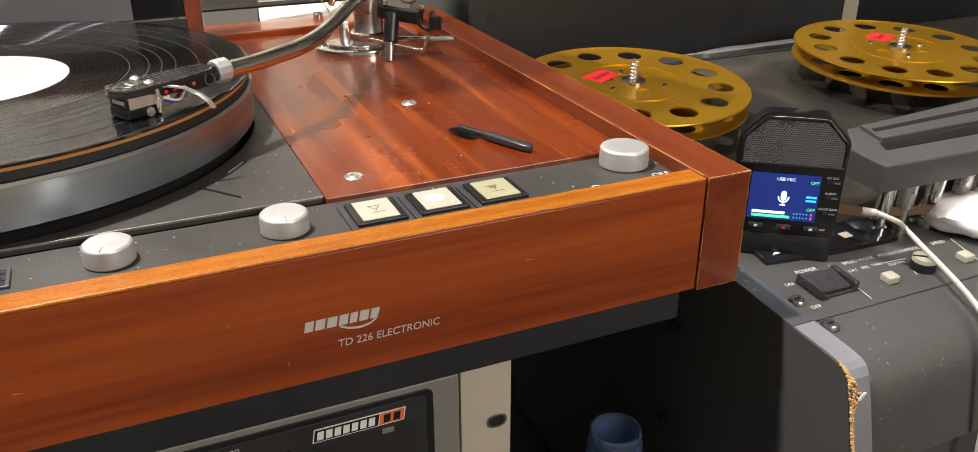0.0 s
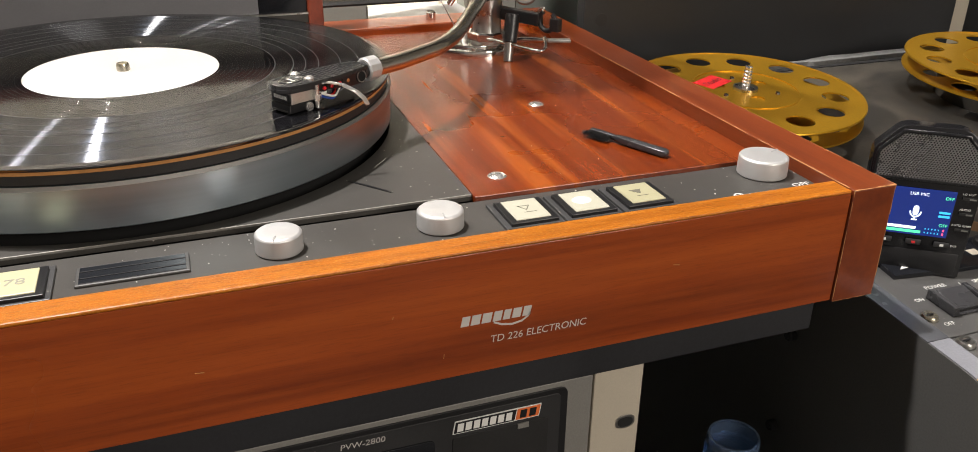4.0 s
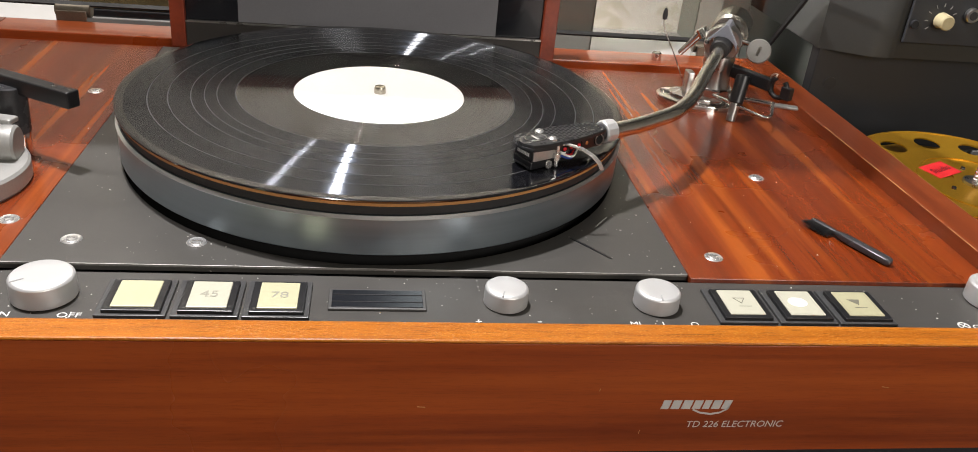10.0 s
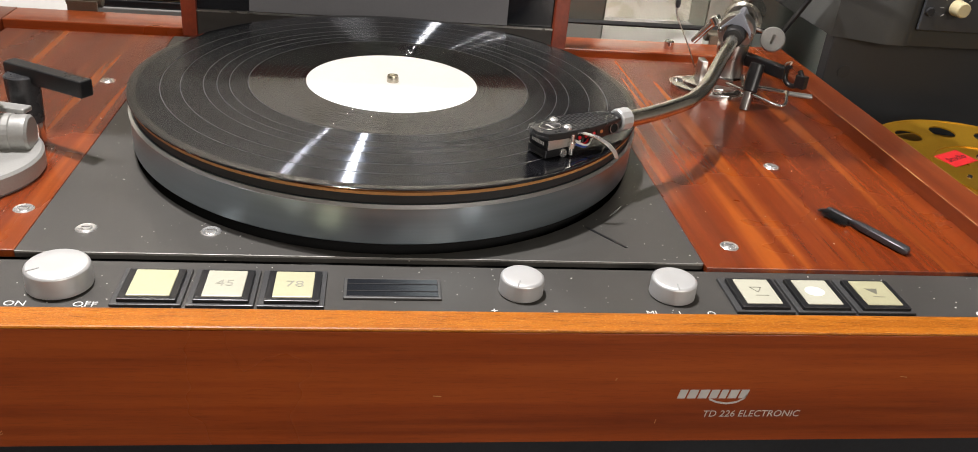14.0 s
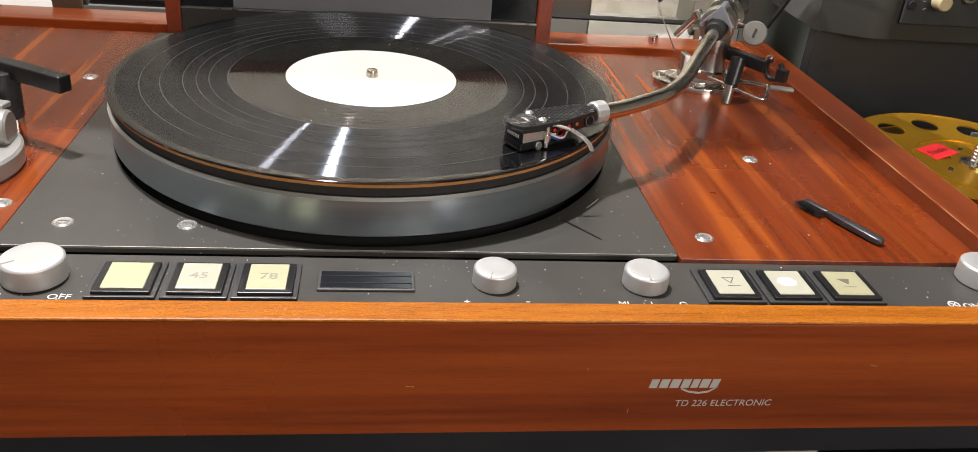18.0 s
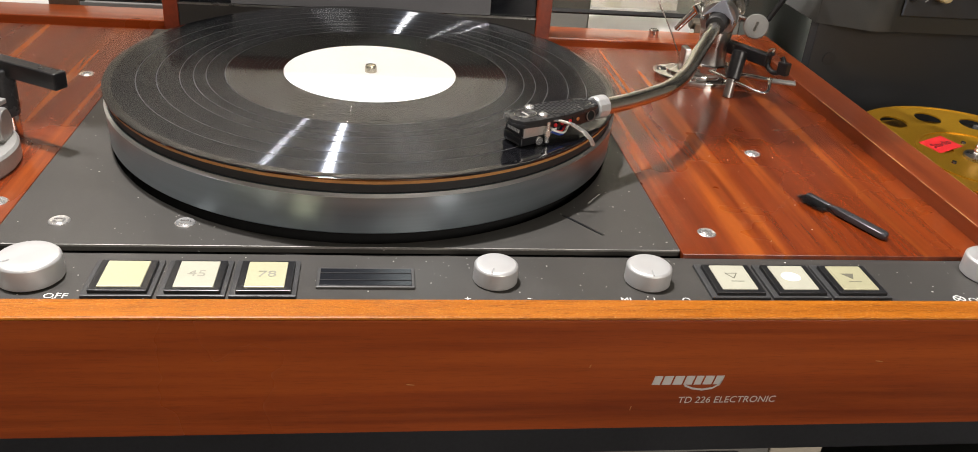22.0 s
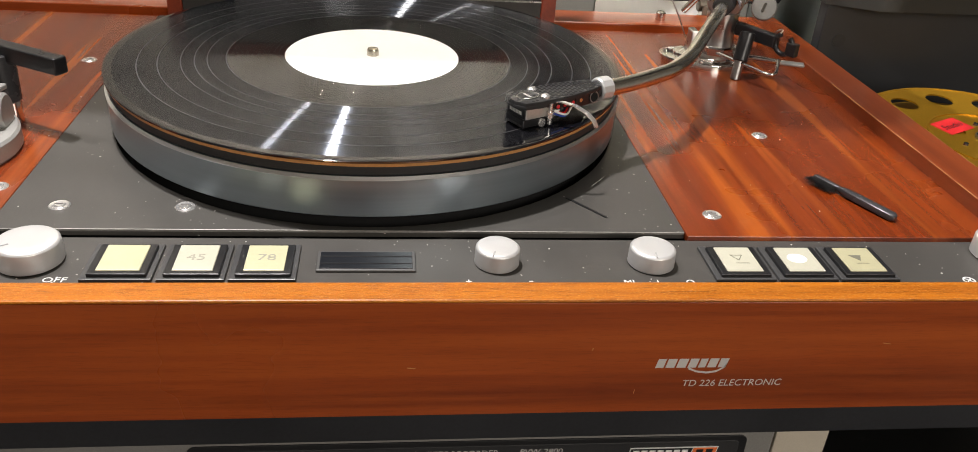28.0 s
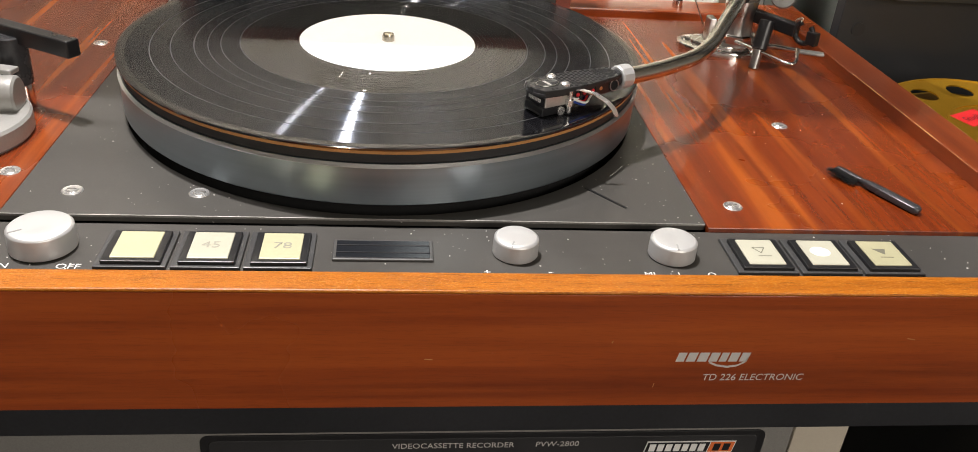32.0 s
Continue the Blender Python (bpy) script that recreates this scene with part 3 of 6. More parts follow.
part("rim_chamfer", lathe([(0.1504, 0.0252), (0.1505, 0.0254), (0.1491, 0.02685), (0.1489, 0.0268), (0.1504, 0.0252)], PC, 200), RIM_BRIGHT, platter, "bright turned chamfer")
# added drum, only there to keep the gap under the platter black
part("gap_shade_drum", lathe([(0, -0.0195), (0.1400, -0.0195), (0.1400, 0.0051), (0, 0.0051)], PC, 96), HOLE, platter, "added black drum that stands in for the shade under the platter")
record = thing("vinyl_record", (0, 0, 0.0338), "black vinyl record with a plain white label on the platter", "record")
solo("platter_mat", lathe([(0, 0.0269), (0.1480, 0.0269), (0.1484, 0.0274), (0.1484, 0.0315), (0.1478, 0.0320), (0, 0.0320)], PC, 160), RUBBER, (0, 0, 0.0269), "thick black rubber mat on the platter", "mat", smooth=True)
solo("cork_mat", lathe([(0, 0.0320), (0.1494, 0.0320), (0.1496, 0.0336), (0, 0.0338)], PC, 160), ORANGE, (0, 0, 0.0320), "thin orange-brown mat under the record", "mat")


def ring(r0, r1, z0, z1, seg=128):
    return lathe([(r0, z0), (r1, z0), (r1, z1), (r0, z1), (r0, z0)], PC, seg)


part("disc_edge", lathe([(0.1455, 0.0338), (0.1500, 0.0338), (0.1505, 0.0343), (0.1505, 0.0350), (0.1498, 0.0354), (0.1470, 0.0352), (0.1455, 0.0352), (0.1455, 0.0338)], PC, 160), VINYL_GLOSS, record, "", True)
cuts = [0.1455, 0.1325, 0.1215, 0.1090, 0.1015, 0.0945, 0.0840]
for r1, r0 in zip(cuts, cuts[1:]):
    part("groove_band", lathe([(r0 + 0.0006, 0.0340), (r1, 0.0340), (r1, 0.0352), (r0 + 0.0006, 0.0352), (r0 + 0.0006, 0.0340)], PC, 160), VINYL, record)
    part("gap_band", ring(r0, r0 + 0.0006, 0.0340, 0.03525, 160), GAP_SHINE, record)
part("runout", ring(0.0510, 0.0840, 0.0340, 0.0352, 128), VINYL_GLOSS, record, "smooth shiny run-out area")
# the turns of the lead-out groove, each a fine rounded ridge
for k in range(10):
    part("lead_out_turn", lathe([(0.0545 + k * 0.0030 + 0.00026 * math.cos(a), 0.03517 + 0.00014 * math.sin(a)) for a in (0.0, 0.52, 1.05, 1.57, 2.09, 2.62, 3.14)], PC, 160), VINYL_RIDGE, record, "", True)
part("label", lathe([(0, 0.0340), (0.0518, 0.0340), (0.0518, 0.03535), (0.0516, 0.0355), (0, 0.0355)], (0, 0, 0), 96), LABEL_PAPER, record, "plain white paper label")
part("spindle", lathe([(0, 0.02), (0.0036, 0.02), (0.0036, 0.0382), (0.0031, 0.0396), (0.0012, 0.0401), (0, 0.0401)], (0, 0, 0), 24), BRASS, player, "worn brass centre spindle", True)

for sx, sy in ((-0.1455, -0.1298), (-0.0876, -0.1301), (0.1753, -0.1336), (0.2415, -0.0287), (-0.1912, 0.0778), (-0.180, -0.1112)):
    s = part("screw", lathe([(0, -0.001), (0.0048, -0.001), (0.0050, 0.0001), (0.0044, 0.0006), (0.0030, 0.0004), (0.0024, 0.0010), (0, 0.0011)], (sx, sy, 0), 24), SCREW_BRIGHT, player, "", True)
    part("screw_slot", box(sx - 0.0020, sx + 0.0020, sy - 0.0003, sy + 0.0003, 0.0008, 0.0012), HINGE_DARK, s)
part("slot", turn(box(-0.0135, 0.0135, -0.0007, 0.0007, 0.0001, 0.0003), pose(0.1105, -0.127, 0, 0, 0, -51)), PLASTIC, player, "short dark slot in the deck plate")
for k in range(9):
    a = radians(-40.6 + k * 0.62)
    part("strobe_dot", lathe([(0, 0), (0.00036, 0), (0.0003, 0.0002), (0, 0.0002)], (0.1565 * math.cos(a), 0.1565 * math.sin(a), 0), 8), INK, player)
# ---- the tone arm with its headshell and cartridge ----
arm = thing("tonearm", (0.252, 0.116, 0.0), "bent chrome tonearm playing the record, with a silver pivot base", "tonearm")
YZ = Matrix(((0, 0, 1, 0), (1, 0, 0, 0), (0, 1, 0, 0), (0, 0, 0, 1)))
XZ = Matrix(((1, 0, 0, 0), (0, 0, -1, 0), (0, 1, 0, 0), (0, 0, 0, 1)))


def oval(a, b, n=40, cx=0.0, cy=0.0, power=2.0):
    out = []
    for k in range(n):
        c, s = math.cos(2 * math.pi * k / n), math.sin(2 * math.pi * k / n)
        out.append((cx + a * math.copysign(abs(c) ** (2 / power), c), cy + b * math.copysign(abs(s) ** (2 / power), s)))
    return out


base_m = pose(0.2478, 0.1150, 0, 0, 0, -27)
part("base_plate", prism(oval(0.0312, 0.0205, 48), 0.0, 0.0042, 0.0008, base_m), CHROME, arm, "polished oval base plate", True)
part("base_step", prism(oval(0.0215, 0.0150, 40), 0.0042, 0.0072, 0.0008, base_m), CHROME, arm, "", True)
part("base_slot", prism(oval(0.0055, 0.0036, 24, -0.0205, 0.0), 0.0040, 0.0044, 0, base_m), PLASTIC, arm)
for bx, by in ((-0.0262, 0.0), (0.0255, 0.0), (0.004, -0.0165)):
    p = base_m @ Vector((bx, by, 0))
    part("base_bolt", lathe([(0, 0.0042), (0.0022, 0.0042), (0.0021, 0.0056), (0.0012, 0.0062), (0, 0.0062)], (p.x, p.y, 0), 16), CHROME, arm, "", True)
PIV = Vector((0.2585, 0.1105, 0.0))
part("column", lathe([(0, 0.007), (0.0125, 0.007), (0.0128, 0.010), (0.0112, 0.012), (0.0108, 0.030), (0.0118, 0.034), (0.0118, 0.041), (0, 0.041)], PIV, 32), STEEL, arm, "grey metal pivot column", True)
part("column_collar", lathe([(0, 0.010), (0.0150, 0.010), (0.0150, 0.0150), (0.0138, 0.0160), (0, 0.0160)], PIV, 8), CHROME, arm, "faceted chrome collar")
part("side_block", box(0.2395, 0.2450, 0.1170, 0.1280, 0.004, 0.0230, 0.001), STEEL, arm)
axis = Vector((0.0815, 0.1555, 0)).normalized()
c_piv = Vector((0.2590, 0.1110, 0.0500))
q_axis = axis.to_track_quat("Z", "Y").to_matrix().to_4x4()
# the pivot ring looks along the arm
ring_m = Matrix.Translation(c_piv) @ q_axis
gim = lathe([(0.0090, -0.0065), (0.0128, -0.0065), (0.0135, -0.0055), (0.0135, 0.0055), (0.0128, 0.0065), (0.0090, 0.0065), (0.0090, -0.0065)], (0, 0, 0), 40)
part("pivot_ring", turn(gim, ring_m), STEEL, arm, "satin pivot ring", True)
side = Vector((axis.y, -axis.x, 0))
cap_m = Matrix(((side.x, 0, -axis.x, 0), (side.y, 0, -axis.y, 0), (0, 1, 0, 0), (0, 0, 0, 1)))
cap_m = Matrix.Translation(c_piv - axis * 0.0065) @ cap_m
part("pivot_cap", prism([(-0.0125, -0.001), (-0.0098, 0.0022), (-0.0040, 0.0056), (0.0040, 0.0050), (0.0092, 0.0010), (0.0112, -0.0035), (0.0116, 0.0010), (0.0026, 0.0150), (0.0004, 0.0152), (-0.0105, 0.0030)], -0.020, 0.0022, 0.0005, cap_m), CAP_BLUE, arm, "blue-grey pointed pivot cap")
for sgn in (-1, 1):
    p = c_piv + side * 0.0112 * sgn - axis * 0.0066
    part("pivot_screw", rod(p, p - axis * 0.0018, 0.0018, 14, cap=0.0004), CHROME, arm, "", True)
z_arm = 0.0448
TUBE = [(0.1290, -0.0720, z_arm), (0.1440, -0.0630, z_arm), (0.1584, -0.0522, z_arm), (0.1735, -0.0400, z_arm + 0.0002), (0.1870, -0.0230, z_arm + 0.0004), (0.1985, -0.0040, z_arm + 0.0006),
        (0.2110, 0.0200, z_arm + 0.001), (0.2290, 0.0540, z_arm + 0.002), (0.2470, 0.0880, z_arm + 0.003), (0.2590, 0.1110, z_arm + 0.0036)]
part("arm_tube", tube(TUBE, 0.0046, 24, smooth=8), TUBE_STEEL, arm, "polished bent arm tube", True)
e = Vector(TUBE[-1])
part("tube_socket", rod(e - axis * 0.020, e - axis * 0.002, 0.0072, 28, 0.0078, cap=0.001), PLASTIC_MATT, arm, "dark socket", True)
part("rear_stub", rod(c_piv + axis * 0.006, c_piv + axis * 0.062, 0.0050, 20), STEEL, arm, "", True)
part("counterweight", rod(c_piv + axis * 0.0300, c_piv + axis * 0.0680, 0.0150, 48, cap=0.0020), TUBE_STEEL, arm, "silver counterweight", True)
w0 = Vector((0.2968, 0.1275, 0.0400))
part("bias_rod", rod(c_piv + Vector((0.010, 0.006, 0.003)), w0 + Vector((-0.006, 0.008, 0.004)), 0.0016, 12), CHROME, arm, "", True)
n_w = Vector((-0.42, -0.86, 0.30)).normalized()
bias = part("bias_dial", rod(w0 + -n_w * 0.006, w0 + n_w * 0.003, 0.0096, 36, cap=0.0008), DIAL_GREY, arm, "round satin side weight", True)
part("dial_slot", turn(box(-0.0009, 0.0009, -0.0036, 0.0036, -0.0004, 0.0005), Matrix.Translation(w0 + n_w * 0.0031) @ n_w.to_track_quat("Z", "Y").to_matrix().to_4x4() @ pose(0, 0, 0, 0, 0, -12)), CHROME, bias)
part("bias_arm", rod((0.2467, 0.125, 0.0536), (0.2375, 0.140, 0.0318), 0.0030, 16, 0.0024, cap=0.0006), CHROME, arm, "", True)
part("bias_joint", rod((0.2490, 0.1235, 0.0500), (0.2455, 0.1265, 0.0560), 0.0042, 16, cap=0.0008), CHROME, arm, "", True)
# rest arm with its clip
bar_a, bar_b = Vector((0.2640, 0.1150, 0.0300)), Vector((0.2945, 0.0600, 0.0300))
d_bar = (bar_b - bar_a).normalized()
s_bar = Vector((d_bar.y, -d_bar.x, 0))
bar_m = Matrix(((d_bar.x, s_bar.x, 0, bar_a.x), (d_bar.y, s_bar.y, 0, bar_a.y), (0, 0, 1, 0.0), (0, 0, 0, 1)))
rest = part("rest_arm", turn(box(-0.012, 0.048, -0.0036, 0.0036, 0.0255, 0.0345, 0.0008), bar_m), PLASTIC, arm, "black plastic arm rest")
hook = []
for k in range(13):
    a = radians(-60 + 290 * k / 12)
    hook.append((0.0540 + 0.0072 * math.cos(a + math.pi), 0.0, 0.0300 + 0.0072 * math.sin(a + math.pi)))
part("rest_clip", turn(tube(hook, 0.0019, 10, smooth=3), bar_m), PLASTIC, rest, "open hook", True)
part("clip_end", turn(box(0.058, 0.066, -0.0028, 0.0028, 0.0235, 0.0330, 0.0008), bar_m), PLASTIC, rest)
part("clip_wire", turn(tube([(0.046, 0, 0.0335), (0.047, 0.0012, 0.0375), (0.0500, -0.0010, 0.0390), (0.0490, 0.001, 0.0350)], 0.0007, 8), bar_m), STEEL, rest, "", True)
RP = Vector((0.2630, 0.0760, 0))
part("rest_post", rod(RP, RP + Vector((0.003, 0.004, 0.020)), 0.0036, 20), STEEL, arm, "bare steel post", True)
part("rest_sleeve", rod(RP + Vector((0.0020, 0.0025, 0.0130)), RP + Vector((0.0065, 0.0085, 0.0330)), 0.0054, 24, cap=0.0008), PLASTIC, arm, "black sleeve", True)
part("lift_lever", tube([(0.2505, 0.1060, 0.0125), (0.2610, 0.0850, 0.0125), (0.2715, 0.0640, 0.0120), (0.2795, 0.0545, 0.0115), (0.2855, 0.0590, 0.0125), (0.2915, 0.0740, 0.0160)], 0.00125, 12), CHROME, arm, "thin bent cueing lever", True)
part("lock_lever", tube([(0.2660, 0.1020, 0.0100), (0.2830, 0.0930, 0.0110), (0.2990, 0.0840, 0.0112)], 0.0020, 12), CHROME, arm, "", True)
part("lever_grip", turn(box(-0.0090, 0.0090, -0.0034, 0.0034, -0.0012, 0.0012, 0.0009), pose(0.3068, 0.0815, 0.0112, 0, 0, -18)), DIAL_GREY, arm, "flat grey lever end", True)
part("bias_wire", tube([(0.2480, 0.1500, 0.0060), (0.2370, 0.1500, 0.0270), (0.2235, 0.1500, 0.0500), (0.2232, 0.1500, 0.0560)], 0.00045, 6), STEEL, arm, "", True)
part("bias_bead", lathe([(0, 0), (0.0016, 0.001), (0.0022, 0.004), (0.0016, 0.008), (0.0006, 0.010), (0, 0.010)], (0.2233, 0.150, 0.0545), 12), PLASTIC_MATT, arm, "", True)

# headshell: u runs from its nose to the arm, v to its right
u = Vector((0.867, 0.498, 0))
v = Vector((0.498, -0.867, 0))
NOSE = Vector((0.0722, -0.1045, 0.0))
HS = Matrix(((u.x, v.x, 0, NOSE.x), (u.y, v.y, 0, NOSE.y), (0, 0, 1, 0), (0, 0, 0, 1)))
shell = thing("headshell", HS @ Vector((0.027, 0, 0.0353)), "perforated black headshell with cartridge resting on the record", "cartridge")
TOP = 0.0498
outline = [(-0.0020, -0.0030), (0.0010, -0.0082), (0.0100, -0.0098), (0.0300, -0.0098), (0.0480, -0.0072), (0.0540, -0.0056), (0.0540, 0.0056), (0.0480, 0.0072), (0.0300, 0.0098), (0.0100, 0.0098), (0.0010, 0.0082), (-0.0020, 0.0030)]
part("top_plate", prism(outline, TOP - 0.0022, TOP, 0.0005, HS), SHELL_TOP, shell, "black perforated headshell top", True)
nose = [(-0.0026, -0.0034), (0.0006, -0.0088), (0.0100, -0.0100), (0.0135, -0.0100), (0.0135, 0.0100), (0.0100, 0.0100), (0.0006, 0.0088), (-0.0026, 0.0034)]
part("nose_lip", prism([(a + 0.0004, b * 0.985) for a, b in nose], TOP - 0.0036, TOP - 0.0018, 0.0004, HS), SHELL_TOP, shell, "thick rounded front lip", True)
holes = bmesh.new()
for i in range(15):
    for j in range(-4, 5):
        hx, hy = 0.0182 + i * 0.00245, j * 0.0024 + (0.0012 if i % 2 else 0)
        if abs(hy) < 0.0090 - max(0, hx - 0.03) * 0.17:
            lathe([(0, TOP - 0.0002), (0.00098, TOP - 0.0002), (0.00098, TOP + 0.00008), (0, TOP + 0.00008)], (hx, hy, 0), 8, bm=holes)
for hx, hy in ((0.0030, -0.0056), (0.0054, -0.0066), (0.0078, -0.0076), (0.0064, 0.0074), (0.0088, 0.0074)):
    lathe([(0, TOP - 0.0002), (0.00085, TOP - 0.0002), (0.00085, TOP + 0.00008), (0, TOP + 0.00008)], (hx, hy, 0), 8, bm=holes)
tagged(part("perforation", turn(holes, HS), HOLE, shell), kind="stuff")
badge = part("badge", prism(oval(0.0064, 0.0042, 28, 0.0085, 0.0), TOP, TOP + 0.00025, 0, HS), SHELL_TOP, shell)
part("badge_ring", tube([HS @ Vector((x, y, TOP + 0.0003)) for x, y in oval(0.0064, 0.0042, 29, 0.0085, 0.0)] + [HS @ Vector((0.0149, 0, TOP + 0.0003))], 0.00022, 6, smooth=1), STEEL, badge)
for k in range(5):
    part("badge_bar", turn(box(0.0076, 0.0090, -0.0028 + k * 0.0012, -0.0020 + k * 0.0012, TOP + 0.00024, TOP + 0.0004), HS), SILVER_PRINT, badge)
for k, yy in enumerate((-0.0078, 0.0078)):
    sgn_w = 1 if yy > 0 else -1
    wall = bmesh.new()
    ends = [(0.0130, TOP - 0.0036, 0.0098), (0.0200, TOP - 0.0056, 0.0092), (0.0400, TOP - 0.0082, 0.0076), (0.0525, TOP - 0.0088, 0.0052)]
    cols = [[wall.verts.new(HS @ Vector((a, sgn_w * (w + d), z))) for z, d in ((zb, 0), (zb, -0.0012), (TOP - 0.0018, -0.0012), (TOP - 0.0018, 0))] for a, zb, w in ends]
    for ca_, cb_ in zip(cols, cols[1:]):
        for j in range(4):
            wall.faces.new((ca_[j], ca_[(j + 1) % 4], cb_[(j + 1) % 4], cb_[j]))
    wall.faces.new(cols[0]), wall.faces.new(cols[-1])
    part("side_wall", wall, PLASTIC, shell)
# openings in the side wall, with the wire ends inside
for hx, wide, c in ((0.0215, 0.0019, WIRE_RED), (0.0265, 0.0022, WIRE_RED), (0.0325, 0.0023, WIRE_RED), (0.0385, 0.0019, WIRE_COPPER)):
    vv = 0.0092 - max(0, hx - 0.02) * 0.115
    hole_m = HS @ Matrix.Translation((hx, vv, TOP - 0.0046)) @ Matrix.Rotation(radians(-90), 4, "X")
    part("side_opening", prism(oval(wide, 0.0019, 20, 0, 0, 2.6), -0.0001, 0.00035, 0, hole_m), HOLE, shell)
    part("wire_end", lathe([(0, 0.0003), (0.0011, 0.0003), (0.0010, 0.0009), (0.0005, 0.0012), (0, 0.0012)], (0, 0, 0), 14, hole_m @ pose(-0.0002, 0.0002, 0)), c, shell, "", True)
ring_side = HS @ Matrix.Translation((0.0482, 0.0064, TOP - 0.0050)) @ Matrix.Rotation(radians(-90 + 8), 4, "X")
part("end_opening", lathe([(0, 0), (0.0034, 0), (0.0034, 0.0005), (0, 0.0005)], (0, 0, 0), 24, ring_side), HOLE, shell)
part("end_ring", lathe([(0.0026, 0.0004), (0.0031, 0.0004), (0.0031, 0.0009), (0.0026, 0.0009), (0.0026, 0.0004)], (0, 0, 0), 24, ring_side), STEEL, shell, "bright spring ring", True)
for hx, hy in ((0.0150, -0.0050), (0.0150, 0.0062)):
    p = HS @ Vector((hx, hy, TOP))
    part("mount_screw", lathe([(0, 0), (0.0025, 0), (0.0025, 0.0012), (0.0015, 0.0020), (0, 0.0020)], p, 16), SCREW_BRIGHT, shell, "", True)
p = HS @ Vector((0.0165, 0.0092, 0))
part("mount_bolt", rod((p.x, p.y, TOP - 0.0135), (p.x, p.y, TOP - 0.002), 0.0012, 14), SCREW_BRIGHT, shell, "", True)
part("bolt_nut", rod((p.x, p.y, TOP - 0.0096), (p.x, p.y, TOP - 0.0066), 0.0022, 6), SCREW_BRIGHT, shell)
cart = part("cartridge_body", turn(box(0.0010, 0.0190, -0.0074, 0.0074, 0.0357, 0.0402, 0.0006), HS), PLASTIC, shell, "black moulded cartridge body")
part("cartridge_band", turn(box(0.0022, 0.0195, -0.0078, 0.0078, 0.0402, 0.0463, 0.0004), HS), STEEL_SATIN, cart, "bare metal band")
part("cartridge_label", turn(box(0.0016, 0.0026, -0.0070, 0.0070, 0.0406, 0.0452, 0.0001), HS), PLASTIC, cart)
for k in range(8):
    part("label_bar", turn(box(0.00140, 0.0018, -0.0050 + k * 0.00125, -0.0042 + k * 0.00125, 0.0422, 0.0440), HS), INK, cart)
p = HS @ Vector((0.0122, 0.0075, 0.0375))
part("pole_screw", rod(p, p + v * 0.0016, 0.0023, 20, cap=0.0003), SCREW_BRIGHT, cart, "round chrome stud", True)
part("stylus", rod(HS @ Vector((0.0060, 0, 0.0353)), HS @ Vector((0.0066, 0, 0.0368)), 0.0004, 8, 0.0012), STEEL, cart)
part("stylus_guard", turn(box(0.0004, 0.0090, -0.0060, 0.0060, 0.0361, 0.0370, 0.0003), HS), PLASTIC, cart)
lift = [(0.0200, 0.0080, TOP - 0.0022), (0.0215, 0.0120, TOP - 0.0010), (0.0260, 0.0170, TOP - 0.0020), (0.0315, 0.0208, TOP - 0.0058), (0.0350, 0.0226, TOP - 0.0098), (0.0368, 0.0233, TOP - 0.0135)]
flat = bmesh.new()
rows = []
for i in range(21):
    s = i / 20 * (len(lift) - 1)
    k = min(int(s), len(lift) - 2)
    c = Vector(lift[k]).lerp(Vector(lift[k + 1]), s - k)
    rows.append([flat.verts.new(HS @ (c + Vector((dx, 0, dz)))) for dx, dz in ((-0.0013, 0), (0.0013, 0), (0.0013, -0.0007), (-0.0013, -0.0007))])
for a, b in zip(rows, rows[1:]):
    for k in range(4):
        flat.faces.new((a[k], a[(k + 1) % 4], b[(k + 1) % 4], b[k]))
flat.faces.new(rows[0]), flat.faces.new(rows[-1])
part("finger_lift", flat, SCREW_BRIGHT, shell, "curved bright finger lift", True)
for i, (c, yy) in enumerate((((0.55, 0.02, 0.02), 0.0055), ((0.02, 0.06, 0.32), 0.0035), ((0.75, 0.74, 0.7), 0.0075), ((0.02, 0.06, 0.32), 0.0062))):
    wire_m = material("lead_wire", c, 0.4)
    z0 = 0.0424 - 0.0014 * (i % 2)
    wire = part("lead_wire", tube([HS @ Vector(q) for q in ((0.0200, yy, z0), (0.0270, yy + 0.0024, z0 - 0.0024), (0.0340, yy - 0.0010, z0 + 0.0002), (0.0440, yy * 0.5, z0 + 0.0016))], 0.0006, 8), wire_m, shell, "", True)
    part("wire_clip", rod(HS @ Vector((0.0200, yy, z0)), HS @ Vector((0.0235, yy, z0)), 0.0010, 10), wire_m, wire)
c0 = HS @ Vector((0.0535, 0, TOP - 0.0044))
part("plug", rod(c0, c0 + u * 0.004, 0.0046, 24), PLASTIC_MATT, shell, "", True)
part("collar", rod(c0 + u * 0.0026, c0 + u * 0.0110, 0.0064, 12, cap=0.0008), ALU, shell, "knurled bright collar")

# ---- the second arm, only partly in view ----
arm2 = thing("broadcast_tonearm", (-0.228, -0.072, 0.0), "second heavy grey tonearm with a round base, parked", "tonearm")
GREY_CAST = speckled("light_grey_metal", (0.36, 0.355, 0.335), 0.42, 0.4, 800, 0.08, 20)
part("base_disc", lathe([(0, 0), (0.0430, 0), (0.0442, 0.0015), (0.0442, 0.0095), (0.0430, 0.011), (0.030, 0.0112), (0, 0.0112)], (-0.228, -0.072, 0), 64), GREY_CAST, arm2, "round cast base", True)
